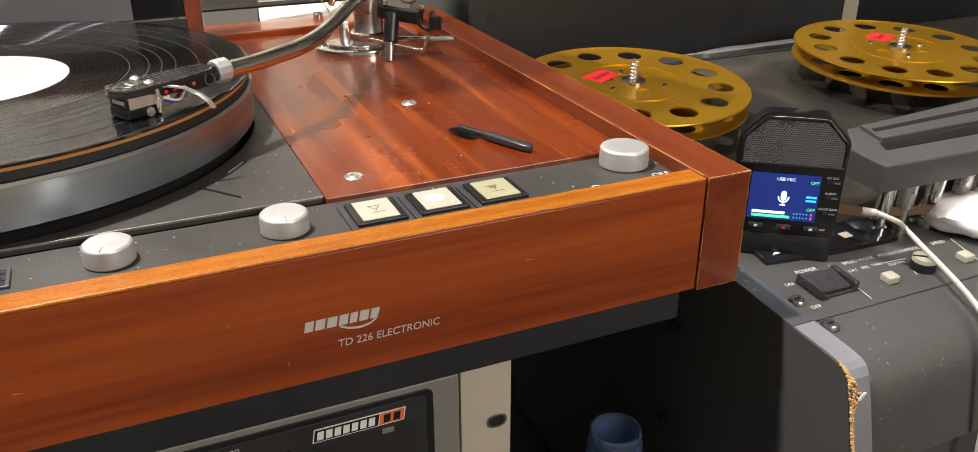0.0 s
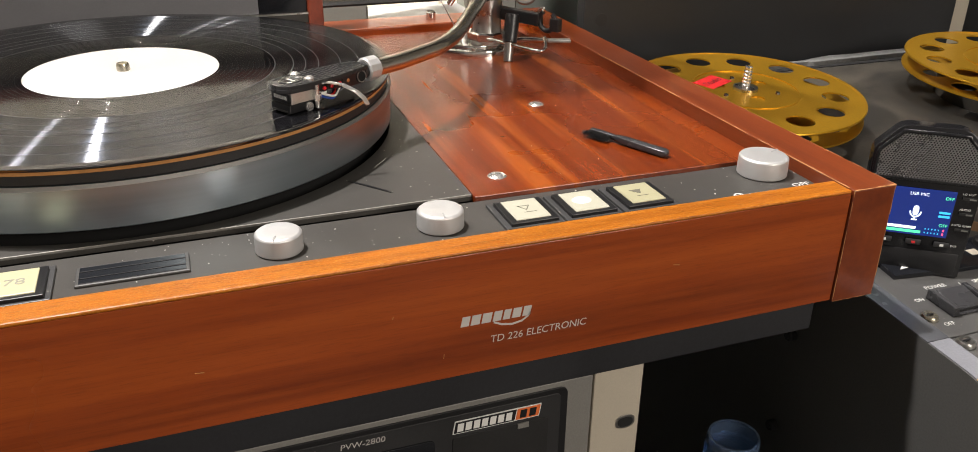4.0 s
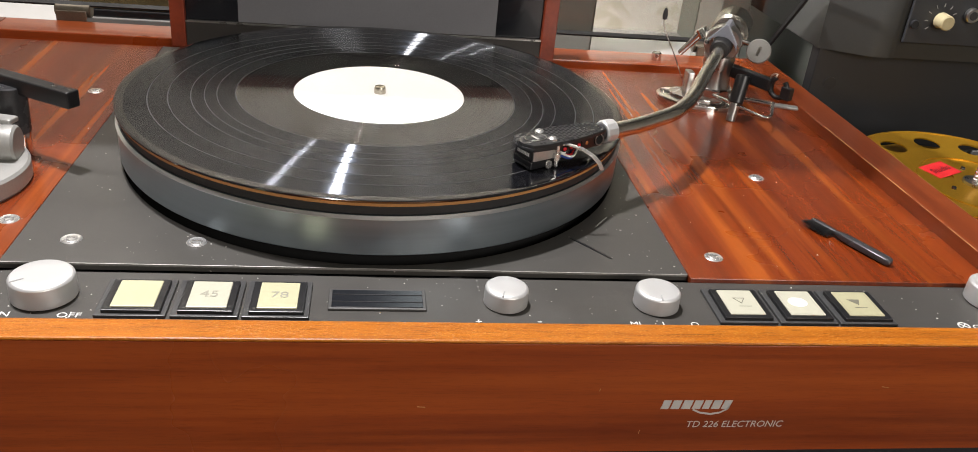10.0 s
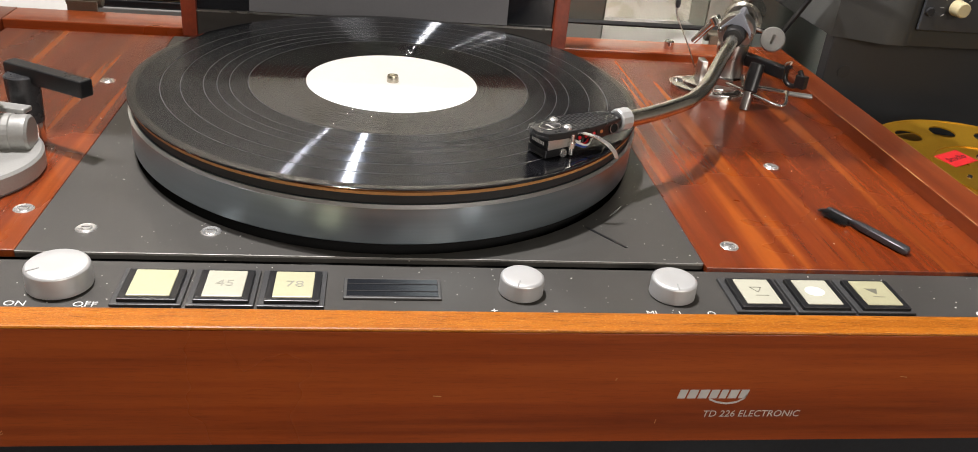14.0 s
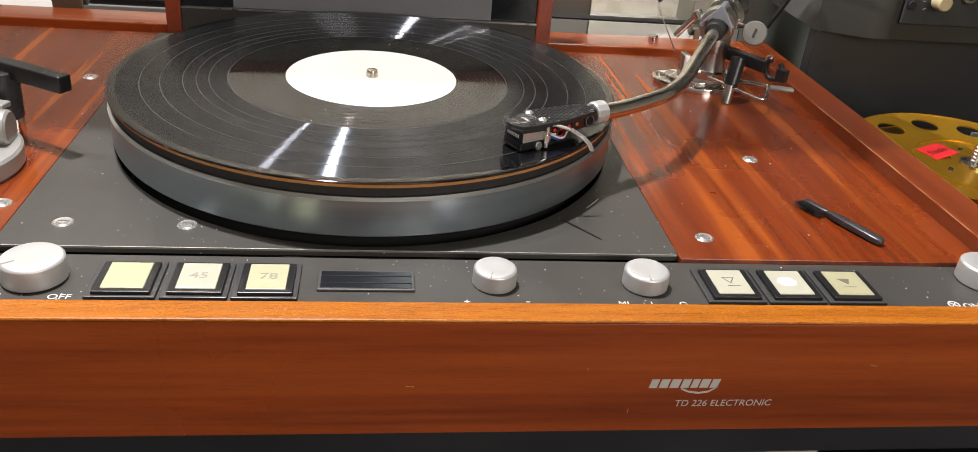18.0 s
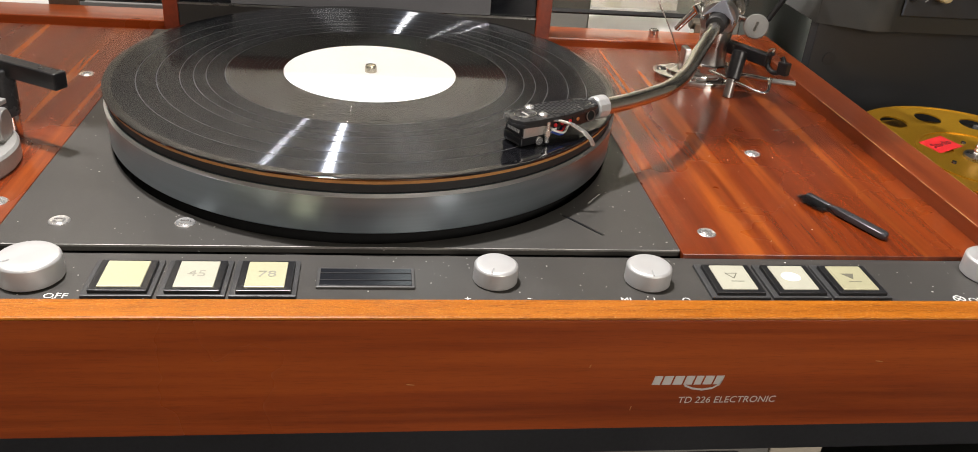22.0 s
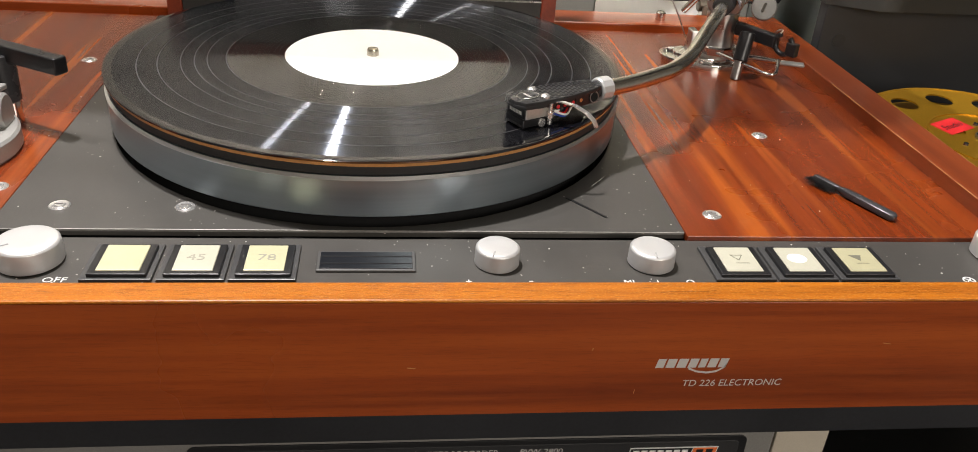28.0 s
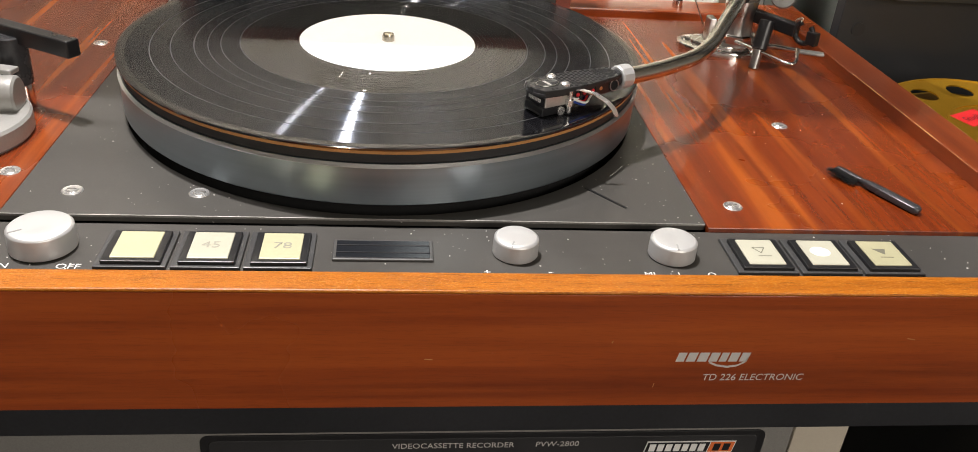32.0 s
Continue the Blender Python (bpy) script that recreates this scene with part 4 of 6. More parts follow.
part("base_column", lathe([(0, 0.011), (0.0200, 0.011), (0.0195, 0.020), (0.0165, 0.024), (0.0165, 0.034), (0, 0.034)], (-0.232, -0.066, 0), 40), GREY_CAST, arm2, "", True)
part("bearing_block", box(-0.246, -0.212, -0.078, -0.052, 0.026, 0.0370, 0.002), GREY_CAST, arm2, "", True)
part("top_cylinder", lathe([(0, 0.036), (0.0185, 0.036), (0.0185, 0.0415), (0.0195, 0.0425), (0.0195, 0.0570), (0.0180, 0.0585), (0, 0.0588)], (-0.2230, -0.0600, 0), 44), GREY_CAST, arm2, "turned round cap", True)
part("side_cylinder", rod((-0.2190, -0.0600, 0.0182), (-0.1908, -0.0590, 0.0182), 0.0098, 32, cap=0.0012), GREY_CAST, arm2, "knurled side weight", True)
part("knurled_ring", rod((-0.2060, -0.0596, 0.0182), (-0.1995, -0.0594, 0.0182), 0.0104, 24, cap=0.0006), GREY_CAST, arm2)
part("flat_tab", turn(box(-0.011, 0.011, -0.004, 0.004, 0.0, 0.003, 0.0008), pose(-0.2050, -0.0480, 0.0262, 0, 0, -14)), GREY_CAST, arm2)
part("base_screw", rod((-0.2000, -0.0900, 0.0108), (-0.2000, -0.0905, 0.0122), 0.0030, 16), PLASTIC, arm2)
part("rest_post", rod((-0.2000, -0.0300, 0), (-0.2000, -0.0300, 0.026), 0.0048, 24), CHROME, arm2, "steel rest post", True)
part("rest_sleeve", rod((-0.2028, -0.0305, 0.0130), (-0.2028, -0.0305, 0.0408), 0.0084, 36, 0.0090, cap=0.0008), PLASTIC_SATIN, arm2, "black sleeve", True)
part("rest_bar", turn(box(-0.0130, 0.0440, -0.0042, 0.0042, 0.0, 0.0095, 0.0009), pose(-0.2000, -0.0290, 0.0366, 0, 0, -30.8)), PLASTIC, arm2, "black rest bar")

# ---- the frame and the smoked lid behind ----
pic = thing("framed_panel", (-0.009, 0.196, 0.0), "red-stained wooden frame with dark glass, standing on the deck", "frame")
for x0, x1 in ((-0.1640, -0.1525), (0.1345, 0.1465)):
    part("frame_post", box(x0, x1, 0.1895, 0.2010, 0.0, 0.102, 0.0008), FRAME_RED, pic, "upright red wooden post")
part("frame_top", box(-0.1525, 0.1345, 0.1900, 0.2005, 0.092, 0.102, 0.0006), FRAME_RED, pic)
PANEL_BROWN = speckled("dark_brown_board", (0.045, 0.041, 0.037), 0.45, 0, 900, 0.15, 8)
PANEL_GREY = speckled("grey_print_panel", (0.16, 0.16, 0.17), 0.35, 0, 900, 0.06, 5)
part("lower_board", box(-0.1525, 0.1345, 0.1915, 0.1985, 0.0, 0.0210, 0.0005), PANEL_BROWN, pic, "dull brown lower board")
part("board_edge", box(-0.1525, 0.1345, 0.1905, 0.1915, 0.0203, 0.0214), STEEL, pic)
part("black_panel", box(-0.1525, 0.1345, 0.1950, 0.1985, 0.0214, 0.092), GLASS_DARK, pic, "black glass")
part("grey_panel", box(-0.1120, 0.0960, 0.1943, 0.1950, 0.0216, 0.092), PANEL_GREY, pic, "plain grey centre")

HINGE = speckled("dark_hinge_metal", (0.16, 0.14, 0.11), 0.4, 0.8, 900, 0.2, 40)
LID_T = radians(48)
lid_m = Matrix.Translation((0, 0.2400, 0.0170)) @ Matrix.Rotation(-LID_T, 4, "X")
SMOKE = bpy.data.materials.new("smoked_acrylic_sheet")
SMOKE.use_nodes = True
nt = SMOKE.node_tree
nt.nodes.remove(nt.nodes["Principled BSDF"])
tr_n, gl_n, mx_n = nt.nodes.new("ShaderNodeBsdfTransparent"), nt.nodes.new("ShaderNodeBsdfGlossy"), nt.nodes.new("ShaderNodeMixShader")
tr_n.inputs[0].default_value = (0.66, 0.65, 0.63, 1)
gl_n.inputs["Roughness"].default_value = 0.03
mx_n.inputs[0].default_value = 0.035
nt.links.new(tr_n.outputs[0], mx_n.inputs[1]), nt.links.new(gl_n.outputs[0], mx_n.inputs[2])
nt.links.new(mx_n.outputs[0], nt.nodes["Material Output"].inputs[0])
lid = thing("dust_cover", (0.016, 0.24, 0.0045), "open smoked acrylic dust cover hinged at the back", "dust cover")
part("lid_sheet", turn(box(-0.326, 0.358, -0.357, 0.0, -0.0015, 0.0015), lid_m), SMOKE, lid, "smoked clear sheet")
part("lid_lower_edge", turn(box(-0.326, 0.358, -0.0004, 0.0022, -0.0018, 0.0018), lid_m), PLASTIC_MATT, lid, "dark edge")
for x in (-0.3285, 0.3585):
    part("lid_side_edge", turn(box(x - 0.0014, x + 0.0014, -0.357, 0.0, -0.0020, 0.0020), lid_m), PLASTIC_MATT, lid, "dark edge")
for x in (-0.252, 0.300):
    h = part("hinge", rod((x - 0.014, 0.2420, 0.0110), (x + 0.014, 0.2420, 0.0110), 0.0062, 24, cap=0.0008), HINGE, lid, "metal lid hinge", True)
    part("hinge_leaf", box(x - 0.012, x + 0.012, 0.2326, 0.2350, -0.02, 0.0120, 0.0005), HINGE, h)
solo("stop_stud", lathe([(0, 0.0043), (0.0042, 0.0043), (0.0042, 0.0105), (0.0034, 0.0115), (0, 0.0116)], (0.2435, 0.2120, 0), 20), CHROME, (0.2435, 0.212, 0.0043), "small chrome stop stud on the back rail", "stud", smooth=True)

# ---- the brush ----
br = thing("stylus_brush", (0.256, -0.116, 0.0), "small black stylus brush lying on the wooden arm board", "brush")
b_a, b_b = Vector((0.2492, -0.0922, 0.0030)), Vector((0.2722, -0.1398, 0.0024))
hv = (b_b - b_a).normalized()
sv = Vector((hv.y, -hv.x, 0))


def bar(stations, label):
    """A rounded flat bar along the brush: (share of the length, half width, half thickness)."""
    bm = bmesh.new()
    rows = []
    for s_, w, h in stations:
        c = b_a.lerp(b_b, s_)
        rows.append([bm.verts.new(c + sv * (w * math.copysign(abs(math.cos(a)) ** 0.6, math.cos(a))) + Vector((0, 0, h * math.copysign(abs(math.sin(a)) ** 0.6, math.sin(a))))) for a in [2 * math.pi * k / 12 for k in range(12)]])
    for a, b in zip(rows, rows[1:]):
        for k in range(12):
            bm.faces.new((a[k], a[(k + 1) % 12], b[(k + 1) % 12], b[k]))
    bm.faces.new(rows[0]), bm.faces.new(rows[-1])
    return part(label, bm, PLASTIC_SATIN, br, "", True)


bar([(0.31, 0.0012, 0.0014), (0.36, 0.0017, 0.0019), (0.44, 0.0026, 0.0022), (0.70, 0.0028, 0.0022), (0.96, 0.0029, 0.0022), (0.985, 0.0024, 0.0018), (1.0, 0.0014, 0.0010)], "handle")
bar([(0.0, 0.0010, 0.0010), (0.015, 0.0018, 0.0016), (0.16, 0.0019, 0.0017), (0.29, 0.0016, 0.0016), (0.32, 0.0013, 0.0014)], "brush_head")
bris = bmesh.new()
rb = random.Random(8)
for i in range(10):
    for j in range(22):
        root = b_a.lerp(b_b, 0.015 + 0.265 * i / 9) + hv * rb.uniform(-0.0006, 0.0006) + sv * 0.0012
        tip = root + sv * (0.0052 + rb.uniform(-0.0010, 0.0012)) + hv * rb.uniform(-0.0010, 0.0010) + Vector((0, 0, rb.uniform(-0.0022, 0.0016)))
        tip.z = max(0.0002, tip.z)
        rod(root + Vector((0, 0, rb.uniform(-0.001, 0.001))), tip, 0.00020, 4, 0.00011, bris)
for j in range(14):
    root = b_a + sv * rb.uniform(0.001, 0.003)
    rod(root, root - hv * rb.uniform(0.001, 0.0034) + sv * rb.uniform(0.002, 0.0045) + Vector((0, 0, rb.uniform(-0.002, 0.0))), 0.00018, 4, 0.0001, bris)
tagged(part("bristles", bris, RUBBER, br, "stiff black bristles in tufts"), kind="stuff")
# ---- the tape machine ----
deck = thing("tape_machine", (0.70, -0.02, FLOOR), "dark grey studio tape machine with a sloping deck", "tape recorder")
DX, DY, DZ = 0.3932, -0.2214, -0.0803
DM = pose(DX, DY, DZ, 3.7)
D = lambda x, y, z=0.0: DM @ Vector((x, y, z))
dbox = lambda x0, x1, y0, y1, z0, z1, bevel=0.0: turn(box(x0, x1, y0, y1, z0, z1, bevel), DM)
part("control_panel", dbox(0.0, 0.66, -0.0170, 0.062, -0.02, 0.0, 0.0006), DECK_GREY, deck, "grey control panel with white print")
part("deck_surface", dbox(0.0, 0.66, 0.0626, 0.412, -0.02, -0.0012, 0.0006), DECK_DARK, deck, "worn dark deck surface")
cover = [(-0.0180, 0.0), (-0.0440, -0.0012), (-0.0520, -0.0038), (-0.0580, -0.0085), (-0.0622, -0.0160), (-0.0655, -0.0270), (-0.0735, -0.0570), (-0.0180, -0.0600)]
part("front_cover", prism(cover, 0.0, 0.66, 0, DM @ YZ), DECK_GREY, deck, "rounded grey front cover", True)
part("lower_front", box(DX, DX + 0.66, DY - 0.064, DY - 0.05, FLOOR, DZ - 0.068, 0.001), DECK_GREY, deck)
part("body", box(DX, DX + 0.66, DY - 0.05, 0.30, FLOOR, DZ - 0.062), DECK_DARK, deck)
# left side board with its edge band, chipped at the front corner
EDGE = [(-0.2500, -0.0800), (-0.2670, -0.0811), (-0.2745, -0.0822), (-0.2782, -0.0843), (-0.2808, -0.0885), (-0.2859, -0.1046), (-0.2926, -0.1291), (-0.3100, -0.1935)]
out = [(0.30, -0.0440)] + EDGE + [(-0.3100, FLOOR), (0.30, FLOOR)]
board = part("side_board", prism([(y + 0.0004, z - 0.0006) for y, z in out], 0.3778, 0.3922, 0, YZ), SIDE_BOARD, deck, "black laminated side board")


def band(points, x0, x1, thick, mat, name, label, parent):
    bm = bmesh.new()
    rows = []
    for i, (y, z) in enumerate(points):
        a, b = Vector(points[max(i - 1, 0)]), Vector(points[min(i + 1, len(points) - 1)])
        d = (b - a).normalized()
        n = Vector((d.y, -d.x)) * thick
        rows.append([bm.verts.new(c) for c in ((x0, y, z), (x1, y, z), (x1, y + n.x, z + n.y), (x0, y + n.x, z + n.y))])
    for a, b in zip(rows, rows[1:]):
        for k in range(4):
            bm.faces.new((a[k], a[(k + 1) % 4], b[(k + 1) % 4], b[k]))
    bm.faces.new(rows[0]), bm.faces.new(rows[-1])
    return part(name, bm, mat, parent, label)


band([(0.29, -0.0445), (-0.2400, -0.0794)], 0.3780, 0.3924, -0.0012, EDGE_DARK, "top_edge_band", "dull dark edge band", board)
band([(-0.2405, -0.0795)] + EDGE + [(-0.3100, -0.7)], 0.3787, 0.3924, -0.0014, EDGE_BAND, "front_edge_band", "pale grey edge band with a chipped corner", board)


def front_y(z):
    for (y0, z0), (y1, z1) in zip(EDGE[1:], EDGE[2:]):
        if z1 <= z <= z0:
            return y0 + (y1 - y0) * (z - z0) / (z1 - z0)
    return EDGE[-1][0]


chip = bmesh.new()
rc = random.Random(3)
for i in range(330):
    s = i / 329
    z = -0.0817 - 0.070 * s
    w = 0.0014 + (0.0062 * max(0, 1 - abs(s - 0.19) / 0.14)) + (0.001 if s > 0.75 else 0)
    r = rc.uniform(0.0004, 0.0009)
    lathe([(0, -r), (r, -r * 0.5), (r * 0.9, r * 0.5), (0, r)], (0.3778 + w * rc.uniform(0.0, 1.0), front_y(z) - 0.0010, z), 6, bm=chip)
tagged(part("chipped_core", chip, CHIPBOARD, board, "raw chipboard showing where the band broke off"), kind="stuff")
part("torn_flap", turn(box(-0.0018, 0.0018, -0.0003, 0.0003, -0.0028, 0.0028, 0.0002), pose(0.3854, -0.2848, -0.0970, 16, 24, 14)), LABEL_PAPER, board, "torn pale flap")
for y, z in ((-0.1450, -0.1325), (-0.1430, -0.2055), (-0.050, -0.1185)):
    bolt = part("bolt", rod((0.3780, y, z), (0.3722, y, z), 0.0038, 20, cap=0.0008), RUBBER, board, "", True)
    part("bolt_socket", rod((0.3723, y, z), (0.3719, y, z), 0.0020, 6), PLASTIC, bolt)


def dtext(text, x, y, size, turned=0, wide=1.0, mat=INK):
    return part("printed_word", lettering(text, size, DM @ at_pose(x, y, 0.0002, 0, 0, turned), 0.00004, 0, wide), mat, deck)


for x, y in ((0.0050, 0.0007), (0.0055, -0.0240), (0.1454, 0.0508)):
    s = part("panel_screw", turn(lathe([(0, 0), (0.0050, 0), (0.0050, 0.0012), (0.0040, 0.0026), (0.0016, 0.0026), (0.0012, 0.0018), (0, 0.0018)], (x, y, 0), 20), DM), BRASS if y > -0.02 and x < 0.05 else STEEL, deck, "", True)
    part("screw_cross", turn(box(x - 0.0024, x + 0.0024, y - 0.0004, y + 0.0004, 0.0020, 0.0029), DM), PLASTIC, s)
sw = part("power_switch", dbox(0.0185, 0.0465, -0.0030, 0.0175, 0.0, 0.0014, 0.0004), PLASTIC_SATIN, deck, "wide black rocker switch")
for x0 in (0.0185, 0.0431):
    part("switch_guard", dbox(x0, x0 + 0.0034, -0.0030, 0.0175, 0.0, 0.0062, 0.0006), PLASTIC_SATIN, sw)
part("rocker", turn(box(-0.0100, 0.0100, -0.0085, 0.0085, -0.0014, 0.0014, 0.0006), DM @ pose(0.0325, 0.0075, 0.0034, 9)), PLASTIC_SATIN, sw)


def stroke(x0, y0, x1, y1):
    a = math.degrees(math.atan2(y1 - y0, x1 - x0))
    h = math.hypot(x1 - x0, y1 - y0) / 2
    part("printed_line", turn(box(-h, h, -0.0002, 0.0002, 0.0, 0.0002), DM @ pose((x0 + x1) / 2, (y0 + y1) / 2, 0, 0, 0, a)), INK, deck)


stroke(0.0505, 0.0246, 0.0475, -0.0124), stroke(0.1480, 0.0211, 0.1420, -0.0037), stroke(0.0850, 0.0146, 0.1015, 0.0135), stroke(0.0950, 0.0035, 0.0925, -0.0030)
for text, x, y, size, wide in (("POWER", 0.0335, 0.0250, 0.0044, 1.0), ("ON", 0.0135, 0.0165, 0.0040, 1.0), ("OFF", 0.0120, -0.0070, 0.0040, 1.0), ("SPEED MODE", 0.0717, 0.0224, 0.0042, 0.98), ("PITCH CONTROL", 0.1035, 0.0211, 0.0042, 0.98),
                               ("EXT", 0.0600, 0.0146, 0.0036, 1.0), ("FIX", 0.0695, 0.0146, 0.0036, 1.0), ("VARI", 0.0792, 0.0146, 0.0036, 1.0), ("DOWN", 0.0910, 0.0112, 0.0036, 1.0), ("SPEED", 0.1361, 0.0206, 0.0042, 1.0)):
    dtext(text, x, y, size, -2, wide)
for x, y in ((0.0714, -0.0019), (0.1340, -0.0009)):
    part("slide_button", dbox(x - 0.0042, x + 0.0042, y - 0.0038, y + 0.0038, 0.0, 0.0045, 0.0008), CREAM_PALE, deck, "small ivory button")
KX, KY = 0.1014, 0.0016
pk = part("pitch_knob", turn(lathe([(0, 0), (0.0074, 0), (0.0076, 0.001), (0.0074, 0.0052), (0.0068, 0.0056), (0, 0.0056)], (KX, KY, 0), 24), DM), PLASTIC, deck, "fluted knob with an ivory cap", True)
part("knob_cap", turn(lathe([(0, 0.0055), (0.0070, 0.0055), (0.0067, 0.0078), (0, 0.0080)], (KX, KY, 0), 24), DM), CREAM_PALE, pk)
part("knob_groove", turn(box(-0.0068, 0.0068, -0.0006, 0.0006, 0.0074, 0.0083), DM @ pose(KX, KY, 0, 0, 0, -35)), PLASTIC, pk)
keyplate = part("key_plate", turn(prism([(0.0176, 0.0607), (0.0152, 0.0387), (0.0589, 0.0337), (0.1133, 0.0315), (0.1230, 0.0400), (0.1200, 0.0615)], 0.0, 0.0030, 0.0004), DM), GLASS_DARK, deck, "glossy black key plate")
part("key_mark", dbox(0.0800, 0.0870, 0.0430, 0.0490, 0.0029, 0.0033), BEIGE, keyplate)
part("key_mark", turn(prism([(0.0230, 0.0430), (0.0360, 0.0440), (0.0300, 0.0480)], 0.0030, 0.0033), DM), INK, keyplate)
part("round_key", turn(lathe([(0, 0.003), (0.0095, 0.003), (0.0092, 0.0062), (0.006, 0.0085), (0, 0.0092)], (0.1000, 0.0500, 0), 24), DM), PLASTIC, keyplate, "", True)

# head cover, guides and tape
HC = DM @ pose(0.095, 0.0345, -0.0020, 0, 0, 0)
cov = part("head_cover", prism([(-0.0060, 0.0), (0.30, -0.010), (0.30, 0.078), (0.016, 0.054), (-0.006, 0.028)], 0.0385, 0.0565, 0.0012, HC), DECK_GREY, deck, "grey head cover with a black gasket")
part("cover_step", prism([(0.0200, 0.0290), (0.29, 0.0300), (0.29, 0.0720), (0.024, 0.0510)], 0.0563, 0.0593, 0.0008, HC), DECK_GREY, cov)
part("cover_groove", prism([(0.0240, 0.0385), (0.285, 0.0470), (0.285, 0.0520), (0.0244, 0.0425)], 0.0591, 0.0597, 0.0, HC), HOLE, cov, "black groove")
part("cover_gasket", prism([(0.0130, 0.0180), (0.29, 0.0130), (0.29, 0.0270), (0.0170, 0.0275)], 0.0563, 0.0572, 0.0003, HC), PLASTIC, cov, "black rubber strip")
part("cover_leg", turn(box(0.12, 0.28, 0.022, 0.050, 0.0, 0.039), HC), DECK_DARK, cov)
for i, x in enumerate((0.014, 0.030, 0.052, 0.074, 0.090, 0.106, 0.124)):
    part("tape_guide", turn(lathe([(0, 0), (0.0052, 0), (0.0052, 0.008), (0.0036, 0.009), (0.0036, 0.018), (0.0052, 0.019), (0.0052, 0.0385), (0, 0.0385)], (x, 0.010 - 0.002 * i, 0), 20), HC), CHROME if i % 2 == 0 else STEEL, deck, "", True)
TAPE = speckled("brown_tape", (0.13, 0.075, 0.04), 0.35, 0, 500, 0.15, 30, 0)
tp = bmesh.new()
rows = []
for x, y in ((-0.010, 0.230), (0.020, 0.120), (0.100, 0.046), (0.150, 0.034), (0.22, 0.030), (0.300, 0.030)):
    rows.append([tp.verts.new(D(x, y + d, z)) for z, d in ((0.012, 0), (0.0184, 0), (0.0184, 0.0003), (0.012, 0.0003))])
for a, b in zip(rows, rows[1:]):
    for k in range(4):
        tp.faces.new((a[k], a[(k + 1) % 4], b[(k + 1) % 4], b[k]))
part("tape", tp, TAPE, deck, "brown recording tape")
ca = part("tension_arm", tube([D(0.10, 0.056, 0.004), D(0.118, 0.050, 0.008), D(0.150, 0.046, 0.008)], 0.0034, 12), STEEL, deck, "", True)
part("arm_screw", turn(lathe([(0, 0), (0.0056, 0), (0.0050, 0.0024), (0, 0.0030)], (0.118, 0.052, 0.0112), 18), DM), CHROME, ca, "", True)
# torn grey strip along the back of the deck, behind a black joint
DULL_STRIP = speckled("dull_grey_strip", (0.13, 0.13, 0.125), 0.5, 0, 300, 0.4, 60, 0.6)
part("back_strip", prism([(0.150, 0.3885), (0.226, 0.3872), (0.232, 0.3850), (0.300, 0.3862), (0.45, 0.3880), (0.45, 0.3965), (0.330, 0.3985), (0.290, 0.3972), (0.262, 0.3990), (0.240, 0.3958), (0.222, 0.3920), (0.150, 0.3912)], -0.0011, 0.0038, 0.0006, DM), DULL_STRIP, deck, "torn dull grey strip")
part("back_joint", dbox(0.120, 0.45, 0.3790, 0.3846, -0.0011, -0.0005), HOLE, deck, "black joint")


def flange(r, holes, z0, z1, m):
    """A round plate with round holes (distance, radius, angle)."""
    bm = bmesh.new()
    loops = [(0, 0, r, 72), (0, 0, 0.0075, 24)] + [(d * math.cos(a), d * math.sin(a), hr, 18) for d, hr, a in holes]
    edges = []
    for cx, cy, rad, n in loops:
        vs = [bm.verts.new((cx + rad * math.cos(2 * math.pi * k / n), cy + rad * math.sin(2 * math.pi * k / n), z0)) for k in range(n)]
        edges += [bm.edges.new((vs[k], vs[(k + 1) % n])) for k in range(n)]
    bmesh.ops.triangle_fill(bm, use_beauty=True, use_dissolve=False, edges=edges)
    up = bmesh.ops.extrude_face_region(bm, geom=bm.faces[:])
    bmesh.ops.translate(bm, verts=[g for g in up["geom"] if isinstance(g, bmesh.types.BMVert)], vec=(0, 0, z1 - z0))
    return turn(bm, m)


